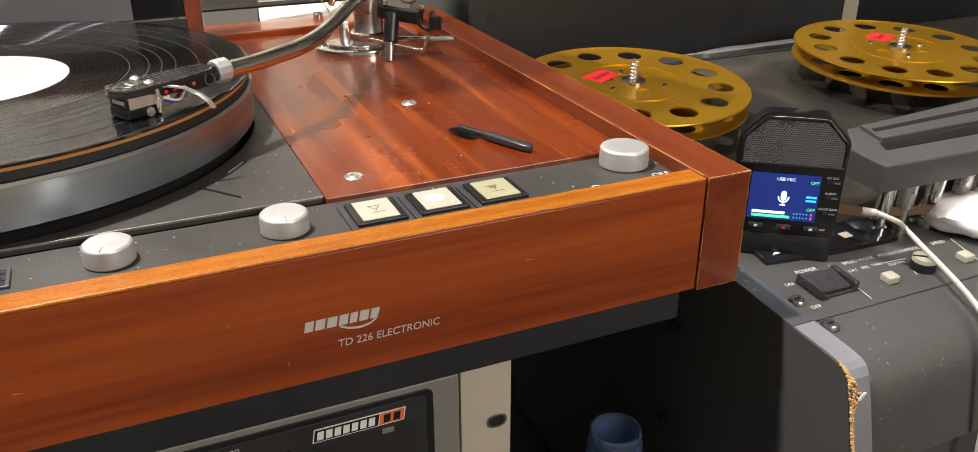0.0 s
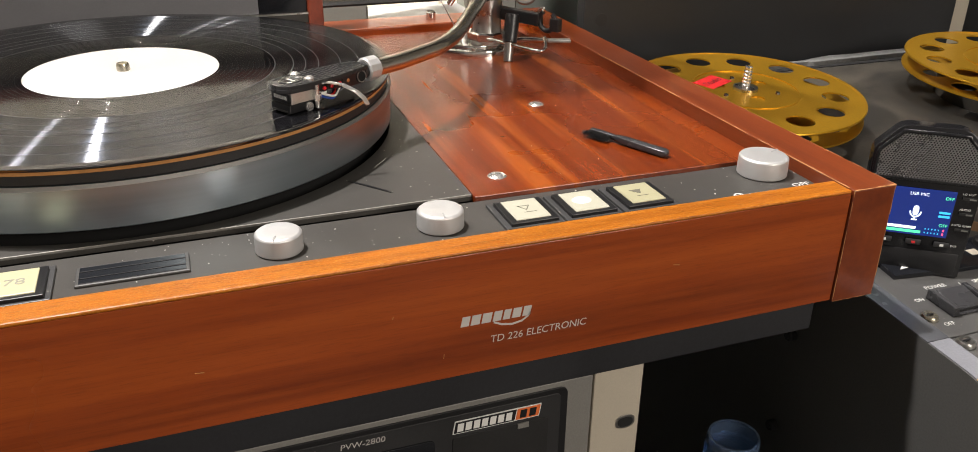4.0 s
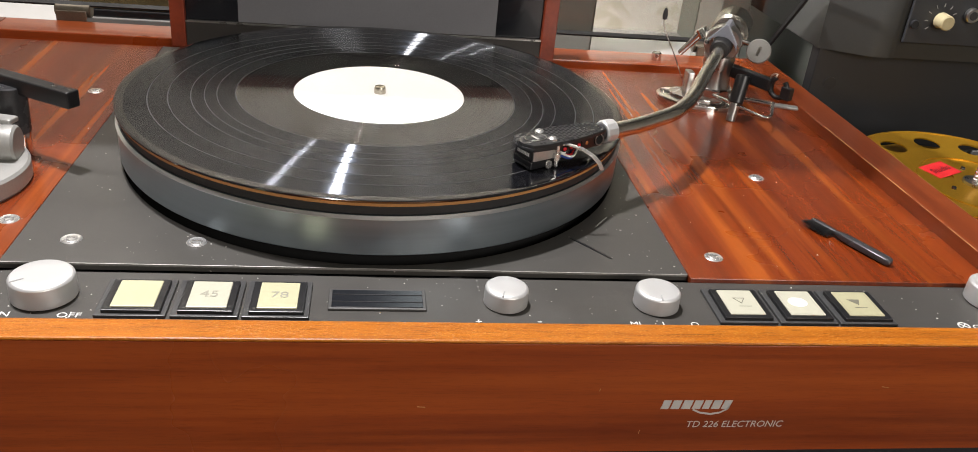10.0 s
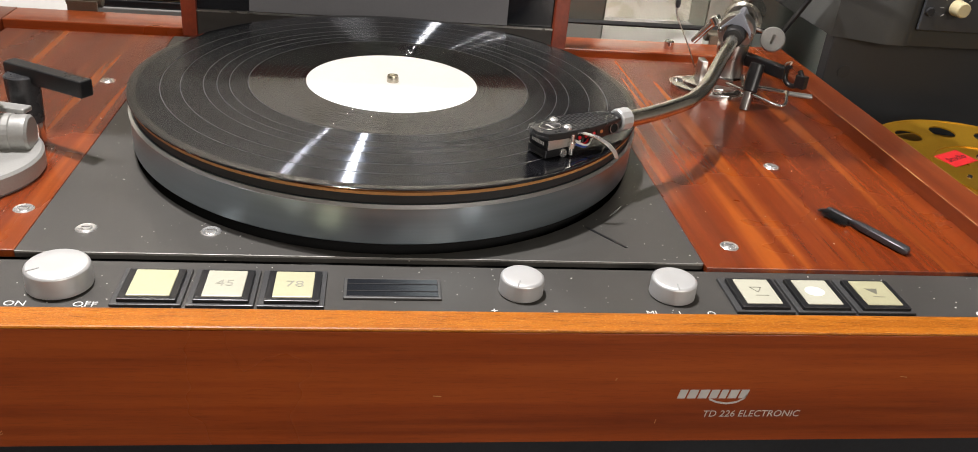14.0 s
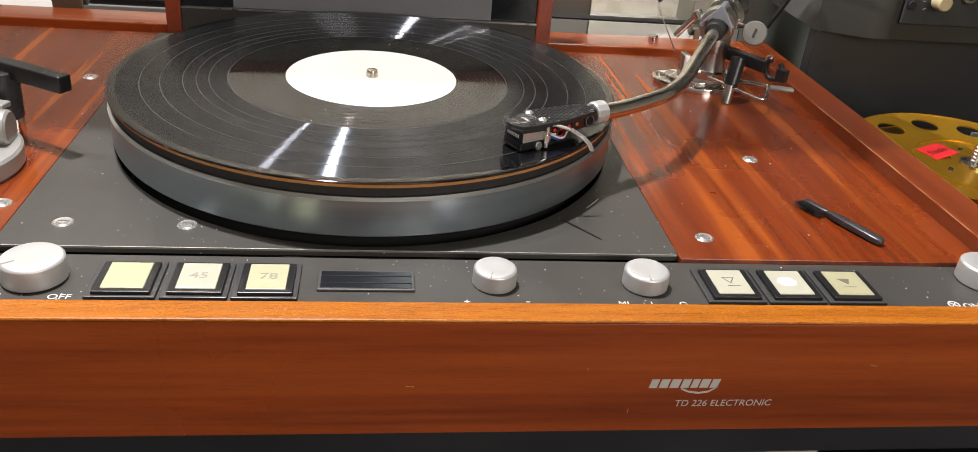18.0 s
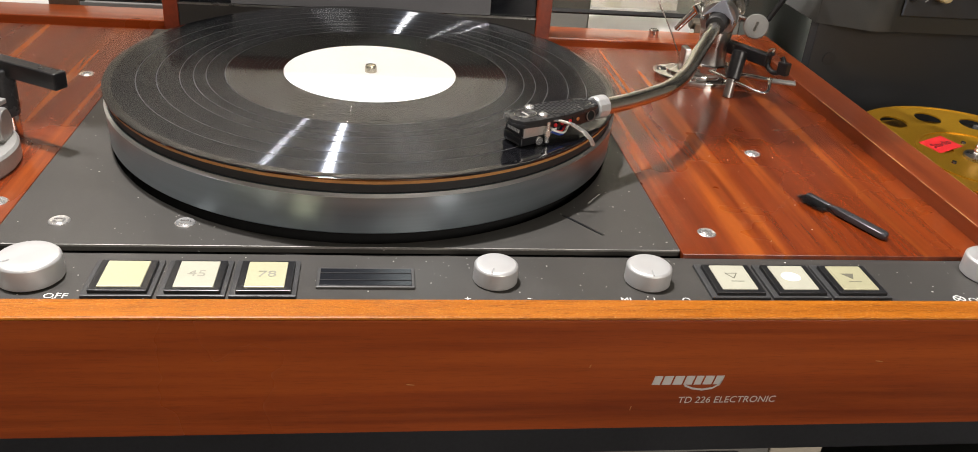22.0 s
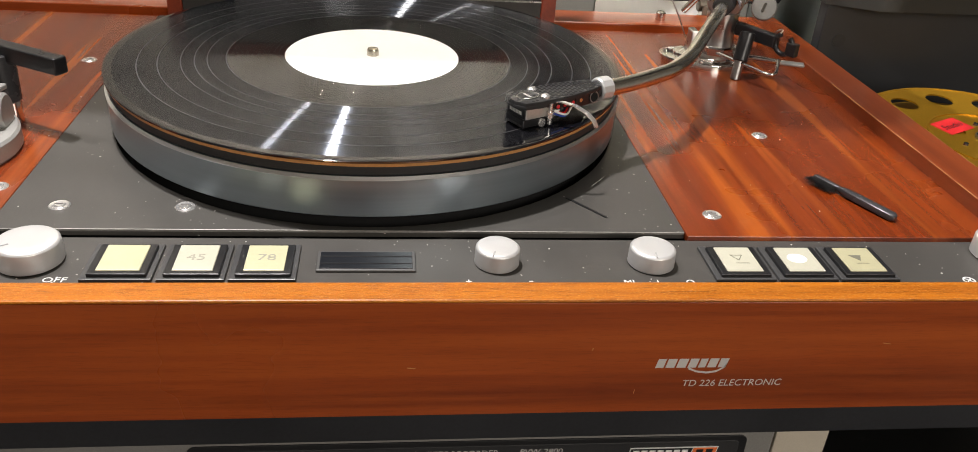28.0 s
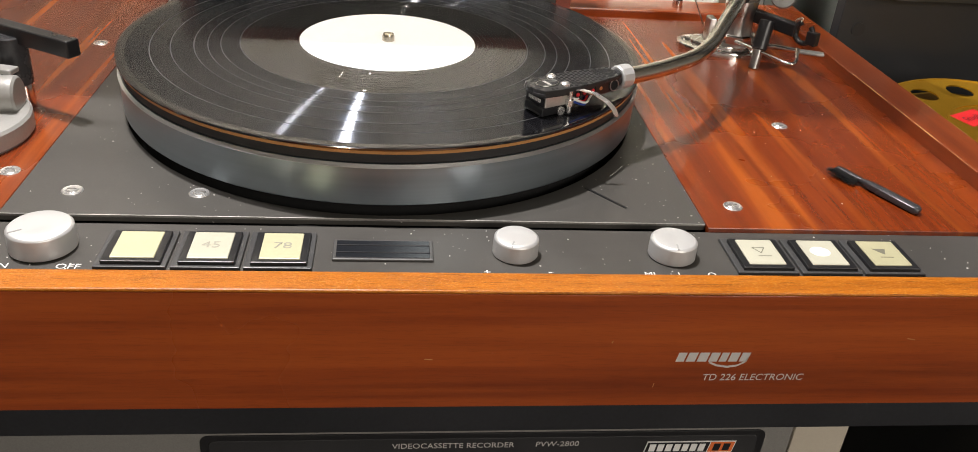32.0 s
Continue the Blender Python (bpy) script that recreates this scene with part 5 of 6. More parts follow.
def reel(hx, hy, h, spin, label, at):
    """A metal tape reel with its spindle, hub at (hx, hy) on the deck, underside at h."""
    m = DM @ pose(hx, hy, h, 0, 0, spin)
    R = 0.0935
    big = [(0.0705, 0.0108, 2 * math.pi * k / 12) for k in range(12)]
    small = [(0.0215, 0.0058, 2 * math.pi * k / 3 + 0.4) for k in range(3)]
    top = D(hx, hy, h)
    ob = thing("tape_reel", top, label, "tape reel", "reels on the tape machine")
    part("top_flange", flange(R, big + small, 0.0125, 0.0137, m), GOLD, ob, "gold anodised flange with round holes")
    part("bottom_flange", flange(R, big, 0.0, 0.0012, m), GOLD, ob, "gold anodised flange with round holes")
    part("hub", turn(lathe([(0.0076, 0.0012), (0.0300, 0.0012), (0.0300, 0.0125), (0.0076, 0.0125), (0.0076, 0.0012)], (0, 0, 0), 40), m), GOLD, ob)
    part("raised_ring", turn(lathe([(0.0425, 0.0137), (0.0440, 0.0137), (0.0440, 0.0144), (0.0425, 0.0146), (0.0425, 0.0137)], (0, 0, 0), 56), m), GOLD, ob)
    part("rim", turn(lathe([(R - 0.0022, 0.0122), (R, 0.0122), (R + 0.0004, 0.0129), (R, 0.0140), (R - 0.0022, 0.0140), (R - 0.0022, 0.0122)], (0, 0, 0), 72), m), GOLD, ob, "", True)
    for k in range(3):
        a = 2 * math.pi * k / 3 + 1.4
        part("reel_screw", turn(lathe([(0, 0.0137), (0.0022, 0.0137), (0.0018, 0.0150), (0, 0.0152)], (0.0255 * math.cos(a), 0.0255 * math.sin(a), 0), 10), m), CHROME, ob)
    st = part("sticker", turn(box(-0.0145, 0.0145, -0.0098, 0.0098, 0.0138, 0.0140), m @ pose(*at, 0, 0, 0, 26 - spin)), RED_PAPER, ob, "red paper sticker")
    part("handwriting", lettering("Studio", 0.0092, m @ pose(*at, 0.0141, 0, 0, 26 - spin), 0.00003, 0.2, 0.95), PLASTIC, st)
    sp = thing("reel_spindle", D(hx, hy, -0.0012), "threaded steel reel spindle on a dark turntable", "spindle", "reel spindles")
    part("platter", turn(lathe([(0, -0.0012), (0.060, -0.0012), (0.060, h - 0.006), (0.050, h), (0, h)], (0, 0, 0), 48), DM @ pose(hx, hy, 0)), DECK_DARK, sp, "", True)
    part("collar", turn(lathe([(0, 0), (0.0100, 0), (0.0100, 0.0022), (0.0070, 0.0030), (0, 0.0030)], (0, 0, 0.0137), 24), m), STEEL, sp, "", True)
    prof = [(0, 0.014)]
    for k in range(5):
        prof += [(0.0035, 0.017 + k * 0.0028), (0.0035, 0.0178 + k * 0.0028), (0.0028, 0.0186 + k * 0.0028), (0.0028, 0.0191 + k * 0.0028)]
    prof += [(0.0030, 0.0324), (0, 0.0330)]
    part("post", turn(lathe(prof, (0, 0, 0), 20), m), SCREW_BRIGHT, sp, "threaded post", True)
    return ob


reel(0.0652, 0.2705, 0.0178, 0, "gold metal tape reel with round holes and a red sticker", (-0.0172, 0.0215))
reel(0.3480, 0.2610, 0.0201, 40, "gold metal tape reel with a red sticker behind its spindle", (0.0290, 0.0190))

# the panels behind the deck
back = thing("meter_bridge", (0.60, 0.19, -0.06), "dark upright panel behind the tape deck with a control unit above", "control unit")
part("lower_panel", box(0.3770, 0.8150, 0.1820, 0.1960, -0.060, 0.0330, 0.001), PANEL_BLACK, back, "plain near-black panel")
part("panel_hole", rod((0.3945, 0.1822, 0.0006), (0.3945, 0.1812, 0.0006), 0.0058, 18), RUBBER, back)
plan = [(0.3750, 0.1830), (0.4090, 0.1668), (0.4130, 0.1648), (0.4180, 0.1636), (0.4290, 0.1632), (0.4340, 0.1640), (0.4360, 0.1652), (0.70, 0.1652), (0.70, 0.34), (0.3750, 0.34)]
part("unit_case", prism(plan, 0.0310, 0.30, 0.004), CASE_OLIVE, back, "grey metal case with a chamfered, rounded corner", True)
FACE_CREAM = speckled("aged_cream_knob", (0.36, 0.31, 0.18), 0.4, 0, 600, 0.08, 40)
face = part("unit_face", box(0.4375, 0.69, 0.1618, 0.1650, 0.0450, 0.29, 0.001), PANEL_BLACK, back, "dark control face")
part("face_knob", rod((0.4650, 0.1616, 0.0660), (0.4650, 0.1500, 0.0660), 0.0068, 28, 0.0062, cap=0.001), FACE_CREAM, face, "cream level knob", True)
part("face_screw", rod((0.4425, 0.1616, 0.0615), (0.4425, 0.1590, 0.0615), 0.0038, 16, cap=0.0006), PLASTIC, face, "", True)
jack = part("jack", rod((0.4905, 0.1616, 0.0720), (0.4905, 0.1570, 0.0720), 0.0062, 24, cap=0.0006), STEEL, face, "", True)
part("jack_hole", rod((0.4905, 0.1571, 0.0720), (0.4905, 0.1567, 0.0720), 0.0036, 18), RUBBER, jack)
for k in range(9):
    a = radians(215 - 250 * k / 8)
    part("dial_tick", turn(box(-0.0014, 0.0014, -0.0003, 0.0003, -0.0003, 0.0003), pose(0.4650 + 0.0125 * math.cos(a), 0.1613, 0.0660 + 0.0125 * math.sin(a), 0, -math.degrees(a), 0)), VCR_GREY, face)
solo("pale_post", box(0.8400, 0.8720, 0.215, 0.245, FLOOR, 0.60, 0.002), BEIGE, (0.856, 0.23, FLOOR), "pale upright metal post behind the tape machine", "post")

# ---- the hand recorder ----
rec = thing("audio_recorder", (0.4224, -0.1758, -0.0790), "small black audio and video recorder with a lit blue screen", "recorder")
RM = pose(0.4224, -0.1758, -0.0384, -1.7, 0.7, -34.8)
rpoly = [(-0.0300, -0.0385), (-0.0280, -0.0405), (0.0280, -0.0405), (0.0300, -0.0385), (0.0308, 0.0290), (0.0308, 0.0345), (0.0296, 0.0375), (0.0200, 0.0480), (0.0172, 0.0500), (0.0130, 0.0510), (-0.0140, 0.0510), (-0.0180, 0.0500), (-0.0205, 0.0480), (-0.0298, 0.0375), (-0.0308, 0.0345), (-0.0308, 0.0290)]
part("case", turn(prism(rpoly, -0.010, 0.0, 0.0010, XZ), RM), GLOSS_BLACK, rec, "glossy black case", True)
part("case_back", turn(box(-0.0290, 0.0290, 0.0095, 0.0200, -0.0400, 0.0180, 0.003), RM), PLASTIC, rec, "", True)
mesh_poly = [(-0.0285, 0.0208), (0.0285, 0.0208), (0.0285, 0.0335), (0.0262, 0.0370), (0.0175, 0.0462), (0.0140, 0.0474), (-0.0145, 0.0474), (-0.0180, 0.0462), (-0.0265, 0.0370), (-0.0285, 0.0335)]
part("grille_frame", turn(tube([(x, -0.0004, z) for x, z in mesh_poly[1:] + mesh_poly[:1]], 0.0013, 10, smooth=2), RM), GLOSS_BLACK, rec, "glossy rim round the microphone mesh", True)
part("divider", turn(box(-0.0288, 0.0288, -0.0012, 0.0004, 0.0186, 0.0204, 0.0005), RM), PLASTIC, rec, "", True)
part("bottom_step", turn(box(-0.0272, 0.0272, -0.0008, 0.0004, -0.0375, -0.0240, 0.0006), RM), PLASTIC, rec, "", True)
part("grille_back", turn(prism(mesh_poly, -0.002, 0.0004, 0, XZ), RM), RUBBER, rec)
dots = bmesh.new()
for i in range(36):
    for j in range(21):
        x = -0.0280 + i * 0.00165 + (0.00082 if j % 2 else 0)
        z = 0.0207 + j * 0.00126
        lim = 0.0282 if z < 0.034 else 0.0282 - (z - 0.034) * 0.86
        if -lim < x < lim:
            one = lathe([(0.00062, 0), (0.00085, 0), (0.00085, 0.0007), (0.00062, 0.0007), (0.00062, 0)], (0, 0, 0), 6)
            turn(one, Matrix.Translation((x, -0.0004, z)) @ pose(0, 0, 0, 90))
            merge(one, dots)
tagged(part("grille", turn(dots, RM), MESH_DARK, rec, "fine dark steel microphone mesh"), kind="stuff")
rb_ = lambda x0, x1, z0, z1, y0, y1: turn(box(x0, x1, y0, y1, z0, z1), RM)
RS = RM @ Matrix.Translation((-0.0016, 0, 0))
rs_ = lambda x0, x1, z0, z1, y0, y1: turn(box(x0, x1, y0, y1, z0, z1), RS)
scr = part("screen", rs_(-0.0194, 0.0194, -0.0143, 0.0143, -0.0012, -0.0002), SCREEN, rec, "lit blue screen")


def scr_text(text, x, z, size, mat, name="screen_word"):
    return part(name, lettering(text, size, RS @ at_pose(x, -0.0014, z, 90), 0.00003), mat, scr)


scr_text("USB MIC", 0.000, 0.0112, 0.0028, SCREEN_WHITE)
scr_text("OFF", 0.0162, 0.0100, 0.0027, SCREEN_GREEN)
scr_text("OFF", 0.0162, -0.0068, 0.0027, SCREEN_GREEN)
part("screen_bar", rs_(0.0125, 0.0185, 0.0005, 0.0018, -0.0015, -0.0013), SCREEN_CYAN, scr)
part("screen_bar", rs_(0.0125, 0.0185, -0.0018, -0.0005, -0.0015, -0.0013), SCREEN_CYAN, scr)
part("microphone_mark", turn(prism([(x, z + 0.0010) for x, z in oval(0.0016, 0.0030, 20, 0, 0, 3)], 0.0013, 0.0015, 0, XZ), RS), SCREEN_WHITE, scr)
mk = [(0.0029 * math.cos(radians(a)), -0.0014, 0.0004 + 0.0034 * math.sin(radians(a))) for a in range(180, 361, 20)]
part("microphone_cradle", turn(tube(mk, 0.00045, 6, smooth=2), RS), SCREEN_WHITE, scr)
part("microphone_stem", rs_(-0.0004, 0.0004, -0.0048, -0.0030, -0.0016, -0.0013), SCREEN_WHITE, scr)
part("microphone_foot", rs_(-0.0016, 0.0016, -0.0051, -0.0044, -0.0016, -0.0013), SCREEN_WHITE, scr)
for i, z in enumerate((-0.0098, -0.0122)):
    part("level_bar", rs_(-0.0168, 0.0020 + 0.003 * i, z - 0.0008, z + 0.0008, -0.0015, -0.0013), SCREEN_WHITE if i == 0 else SCREEN_GREEN, scr)
    for k in range(5):
        part("level_tick", rs_(0.0070 + k * 0.0018, 0.0076 + k * 0.0018, z - 0.0004, z + 0.0004, -0.0015, -0.0013), SCREEN_CYAN, scr)
    part("level_peak", rs_(0.0165, 0.0175, z - 0.0007, z + 0.0007, -0.0015, -0.0013), SCREEN_RED, scr)
for x, c in ((-0.0150, None), (0.0010, RED_PAPER), (0.0165, None)):
    b = part("button", turn(box(x - 0.0042, x + 0.0042, -0.0016, 0.0, -0.0205, -0.0172, 0.0006), RM), PLASTIC_MATT, rec, "", True)
    part("button_mark", rb_(x - 0.0010, x + 0.0010, -0.0196, -0.0182, -0.0018, -0.0015), c or INK, b)
part("case_word", lettering("EXIT", 0.0017, RM @ at_pose(0.0232, -0.0003, -0.0192, 90), 0.00003), INK, rec)
for text, z in (("LO CUT", 0.0136), ("AUDIO", 0.0041), ("AUTO GAIN", -0.0058)):
    part("case_word", lettering(text, 0.0019, RM @ at_pose(0.0243, -0.0003, z, 90), 0.00003), INK, rec)
    part("side_switch", rb_(0.0215, 0.0290, z - 0.0034, z - 0.0020, -0.0008, 0.0), RUBBER, rec)
    part("switch_tip", rb_(0.0250, 0.0284, z - 0.0031, z - 0.0023, -0.0012, -0.0006), STEEL, rec)
part("case_word", lettering("VIDEO", 0.0019, RM @ at_pose(-0.0242, -0.0003, 0.0125, 90), 0.00003), INK, rec)
for z in (0.0085, 0.0035, -0.0015, -0.0065):
    part("switch_tip", rb_(-0.0272, -0.0235, z - 0.0004, z + 0.0004, -0.0010, -0.0002), STEEL, rec)

# the charging cable and what lies behind it
cable = thing("usb_cable", D(0.10, 0.02, 0.0), "white braided cable with a pale metal plug in the recorder", "cable")
CABLE = speckled("white_braid", (0.52, 0.50, 0.46), 0.6, 0, 1500, 0.25, 60, 0.6)
plug_a, plug_b = RM @ Vector((0.0312, 0.010, -0.0080)), RM @ Vector((0.0455, 0.008, -0.0080))
dirp = (plug_b - plug_a).normalized()
part("plug", tube([plug_a, plug_a.lerp(plug_b, 0.1), plug_a.lerp(plug_b, 0.9), plug_b], [0.0050, 0.0056, 0.0056, 0.0048], 16), STEEL_SATIN, cable, "pale metal plug", True)
part("strain_relief", rod(plug_b, plug_b + dirp * 0.008, 0.0026, 16, 0.0021), CABLE, cable, "", True)
c1 = plug_b + dirp * 0.008
part("cord", tube([c1, c1 + dirp * 0.012 + Vector((0, 0, -0.004)), D(0.1035, 0.022, 0.0165), D(0.0975, 0.002, 0.0150), D(0.0905, -0.024, 0.0125), D(0.0845, -0.046, 0.0090), D(0.0800, -0.064, 0.0010), D(0.0775, -0.0725, -0.020), D(0.0765, -0.082, -0.075)], 0.0016, 12), CABLE, cable, "white braided cord", True)
cloth = bmesh.new()
bmesh.ops.create_icosphere(cloth, subdivisions=4, radius=1)
for vt in cloth.verts:
    k = 1 + 0.16 * noise.noise(vt.co * 1.7) + 0.05 * noise.noise(vt.co * 5.0)
    vt.co = Vector((vt.co.x * 0.040 * k, vt.co.y * 0.022 * k, max(-0.55, vt.co.z) * 0.015 * k))
turn(cloth, DM @ pose(0.176, 0.020, 0.0105, 0, 0, -38))
solo("white_cloth", cloth, LABEL_PAPER, D(0.176, 0.02, 0.001), "crumpled white cloth lying on the control panel", "cloth", smooth=True)
# ---- under the player: video recorder, cabinet, bottle ----
cab = thing("equipment_cabinet", (0.04, 0.01, FLOOR), "low black equipment cabinet standing on the carpet", "cabinet")
part("cabinet_body", box(-0.32, 0.3755, -0.17, 0.27, FLOOR, -0.37, 0.002), BOARD, cab)
part("cabinet_top", box(-0.325, 0.3758, -0.28, 0.275, -0.37, -0.355, 0.001), BOARD, cab, "black laminated top")
riser = solo("black_riser", box(-0.222, 0.205, -0.185, 0.20, -0.355, -0.300, 0.002), BOARD, (-0.01, 0, -0.355), "black box under the video recorder", "box")
vcr = thing("video_recorder", (-0.0085, 0.0, -0.300), "grey professional videocassette recorder with rack ears", "video recorder")
part("case", box(-0.2215, 0.2048, -0.1935, 0.22, -0.300, -0.0858, 0.0015), VCR_GREY, vcr, "grey metal case")


def rounded(x0, x1, z0, z1, r, n=6):
    pts = []
    for cx, cz, a0 in ((x1 - r, z1 - r, 0), (x0 + r, z1 - r, 90), (x0 + r, z0 + r, 180), (x1 - r, z0 + r, 270)):
        pts += [(cx + r * math.cos(radians(a0 + 90 * k / n)), cz + r * math.sin(radians(a0 + 90 * k / n))) for k in range(n + 1)]
    return pts


part("front_frame", prism(rounded(-0.2215, 0.2048, -0.2995, -0.0861, 0.002), 0.1930, 0.1985, 0.0015, XZ), VCR_GREY, vcr, "grey front with rounded edges")
pan = part("front_window", prism(rounded(-0.0835, 0.1905, -0.26, -0.0901, 0.0045), 0.1984, 0.1991, 0.0004, XZ), PLASTIC, vcr, "black front window")
part("window_lip", prism(rounded(-0.0795, 0.1865, -0.25, -0.0931, 0.003), 0.1990, 0.1994, 0.0003, XZ), PLASTIC_MATT, pan)
part("cassette_door", prism(rounded(-0.0700, 0.1200, -0.150, -0.1046, 0.003), 0.1993, 0.2002, 0.0004, XZ), GLASS_DARK, pan, "dark cassette door")
part("side_recess", prism(rounded(0.1290, 0.1800, -0.150, -0.1061, 0.002), 0.1993, 0.1998, 0.0002, XZ), RUBBER, pan)
part("lamp_window", box(0.1630, 0.1690, -0.2003, -0.1996, -0.1091, -0.1061), VCR_GREY, pan, "small pale lamp window")
part("front_word", lettering("VIDEOCASSETTE RECORDER", 0.0046, at_pose(0.0347, -0.1996, -0.0976, 90), 0.00003, 0, 1.0), SILVER_PRINT, pan)
part("front_word", lettering("PVW-2800", 0.0046, at_pose(0.0851, -0.1996, -0.0974, 90), 0.00003, 0.1, 1.05), SILVER_PRINT, pan)
ORANGE_INK = material("orange_badge", (0.72, 0.16, 0.04), 0.45)
logo = part("format_badge", prism([(0.1290, -0.1040), (0.1745, -0.1040), (0.1758, -0.0966), (0.1303, -0.0966)], 0.1993, 0.1998, 0, XZ), INK, pan, "white outlined badge with an orange end")
part("badge_field", prism([(0.1296, -0.1035), (0.1612, -0.1035), (0.1623, -0.0971), (0.1307, -0.0971)], 0.1997, 0.2000, 0, XZ), PLASTIC, logo)
part("badge_end", prism([(0.1618, -0.1035), (0.1741, -0.1035), (0.1752, -0.0971), (0.1629, -0.0971)], 0.1997, 0.2000, 0, XZ), ORANGE_INK, logo)
for k in range(7):
    x = 0.1312 + k * 0.0042
    part("badge_bar", prism([(x, -0.1026), (x + 0.0031, -0.1026), (x + 0.0037, -0.0980), (x + 0.0006, -0.0980)], 0.1999, 0.2002, 0, XZ), INK, logo)
for k in range(2):
    x = 0.1640 + k * 0.0050
    part("badge_bar", prism([(x, -0.1026), (x + 0.0034, -0.1026), (x + 0.0040, -0.0980), (x + 0.0006, -0.0980)], 0.1999, 0.2002, 0, XZ), PLASTIC, logo)
for x0, x1, hx in ((0.2053, 0.2335, 0.2252), (-0.2505, -0.2222, -0.2420)):
    ear = part("rack_ear", box(x0, x1, -0.1985, -0.1945, -0.298, -0.0858, 0.0006), BEIGE, vcr, "beige steel rack ear")
    part("ear_flange", box(x0, x0 + 0.004 if x0 > 0 else x0 + 0.0280, -0.1945, -0.10, -0.298, -0.0861), BEIGE, ear)
    for zz in (-0.1218, -0.262):
        part("slot_rim", prism(oval(0.0058, 0.0043, 28, hx, zz, 2.4), 0.1984, 0.1990, 0.0003, XZ), STEEL, ear)
        part("slot_hole", prism(oval(0.0044, 0.0030, 28, hx, zz, 2.4), 0.1986, 0.1993, 0, XZ), RUBBER, ear)
BX, BY = 0.3095, -0.185
bot = thing("water_bottle", (BX, BY, -0.355), "open blue plastic water bottle without its cap", "bottle")
outer = [(0.030, 0.0), (0.033, 0.004), (0.033, 0.095), (0.030, 0.118), (0.020, 0.148), (0.0150, 0.157), (0.0150, 0.161), (0.0182, 0.163), (0.0182, 0.166), (0.0152, 0.168), (0.0150, 0.183), (0.0156, 0.185), (0.0156, 0.189), (0.0150, 0.1905)]
inner = [(r - 0.0012, max(z, 0.0015)) for r, z in reversed(outer)]
part("body", lathe([(0, 0)] + outer + inner + [(0, 0.0015)], (BX, BY, -0.355), 56), BOTTLE, bot, "blue clear plastic", True)
for k in range(3):
    z = 0.1705 + k * 0.0042
    part("thread_ring", lathe([(0.0149, z), (0.0163, z + 0.0008), (0.0163, z + 0.0018), (0.0149, z + 0.0026), (0.0149, z)], (BX, BY, -0.355), 56), BOTTLE, bot, "", True)
# bolts under the base
for x, y in ((0.300, -0.16),):
    part("base_bolt", rod((x, y, -0.0835), (x, y, -0.0764), 0.0046, 18), PLASTIC_MATT, player)

# ---- print on the player ----
lx, lz = 0.1278, -0.0302
shapes = [0.0046, 0.0050, 0.0052, 0.0048, 0.0042, 0.0050, 0.0046]
sgn = part("maker_mark", prism([(lx, lz - 0.0024), (lx + 0.0002, lz - 0.0024), (lx + 0.0003, lz - 0.002), (lx, lz - 0.002)], 0.2162, 0.2164, 0, XZ), SILVER_PRINT, front)
x = lx
for w in shapes:
    part("mark_shape", prism([(x, lz - 0.0024), (x + w - 0.0009, lz - 0.0024), (x + w + 0.0001, lz + 0.0025), (x + 0.0010, lz + 0.0025)], 0.2160, 0.21635, 0, XZ), SILVER_PRINT, sgn)
    x += w
sw_pts = [(0.1432, lz - 0.0028), (0.1470, lz - 0.0046), (0.1520, lz - 0.0054), (0.1565, lz - 0.0046), (0.1598, lz - 0.0024), (0.1606, lz - 0.0002)]
swb = bmesh.new()
for (xa, za), (xb, zb) in zip(sw_pts, sw_pts[1:]):
    prism([(xa, za - 0.0005), (xb, zb - 0.0005), (xb, zb + 0.0005), (xa, za + 0.0005)], 0.2160, 0.21635, 0, XZ, swb)
part("mark_swash", swb, SILVER_PRINT, sgn)
part("model_name", lettering("TD 226 ELECTRONIC", 0.0052, at_pose(0.1651, -0.2163, -0.0417, 90), 0.00004, 0.12, 0.965), SILVER_PRINT, front)


def strip_text(text, x, y, size=0.0048, wide=1.0):
    return part("printed_word", lettering(text, size, at_pose(x, y, -0.00245), 0.00003, 0, wide), INK, strip)


strip_text("OFF", -0.1288, -0.1910, 0.0052, 1.1), strip_text("ON", -0.1567, -0.1908, 0.0052, 1.1)
strip_text("+", 0.0450, -0.1925, 0.0060), strip_text("-", 0.0728, -0.1915, 0.0070)
strip_text("MI", 0.1175, -0.1930, 0.0052), strip_text("I", 0.1308, -0.1930, 0.0052), strip_text("O", 0.1459, -0.1930, 0.0052)
strip_text("ON", 0.2920, -0.1925, 0.0054, 1.1), strip_text("OFF", 0.3220, -0.1890, 0.0054, 1.1)
part("lamp_mark", turn(lathe([(0.0024, 0), (0.0030, 0), (0.0030, 0.0002), (0.0024, 0.0002), (0.0024, 0)], (0.2830, -0.1915, -0.0025), 24), Matrix.Identity(4)), INK, strip)
for a in (45, -45):
    part("lamp_mark", turn(box(-0.0026, 0.0026, -0.0003, 0.0003, 0, 0.0002), pose(0.2830, -0.1915, -0.0025, 0, 0, a)), INK, strip)
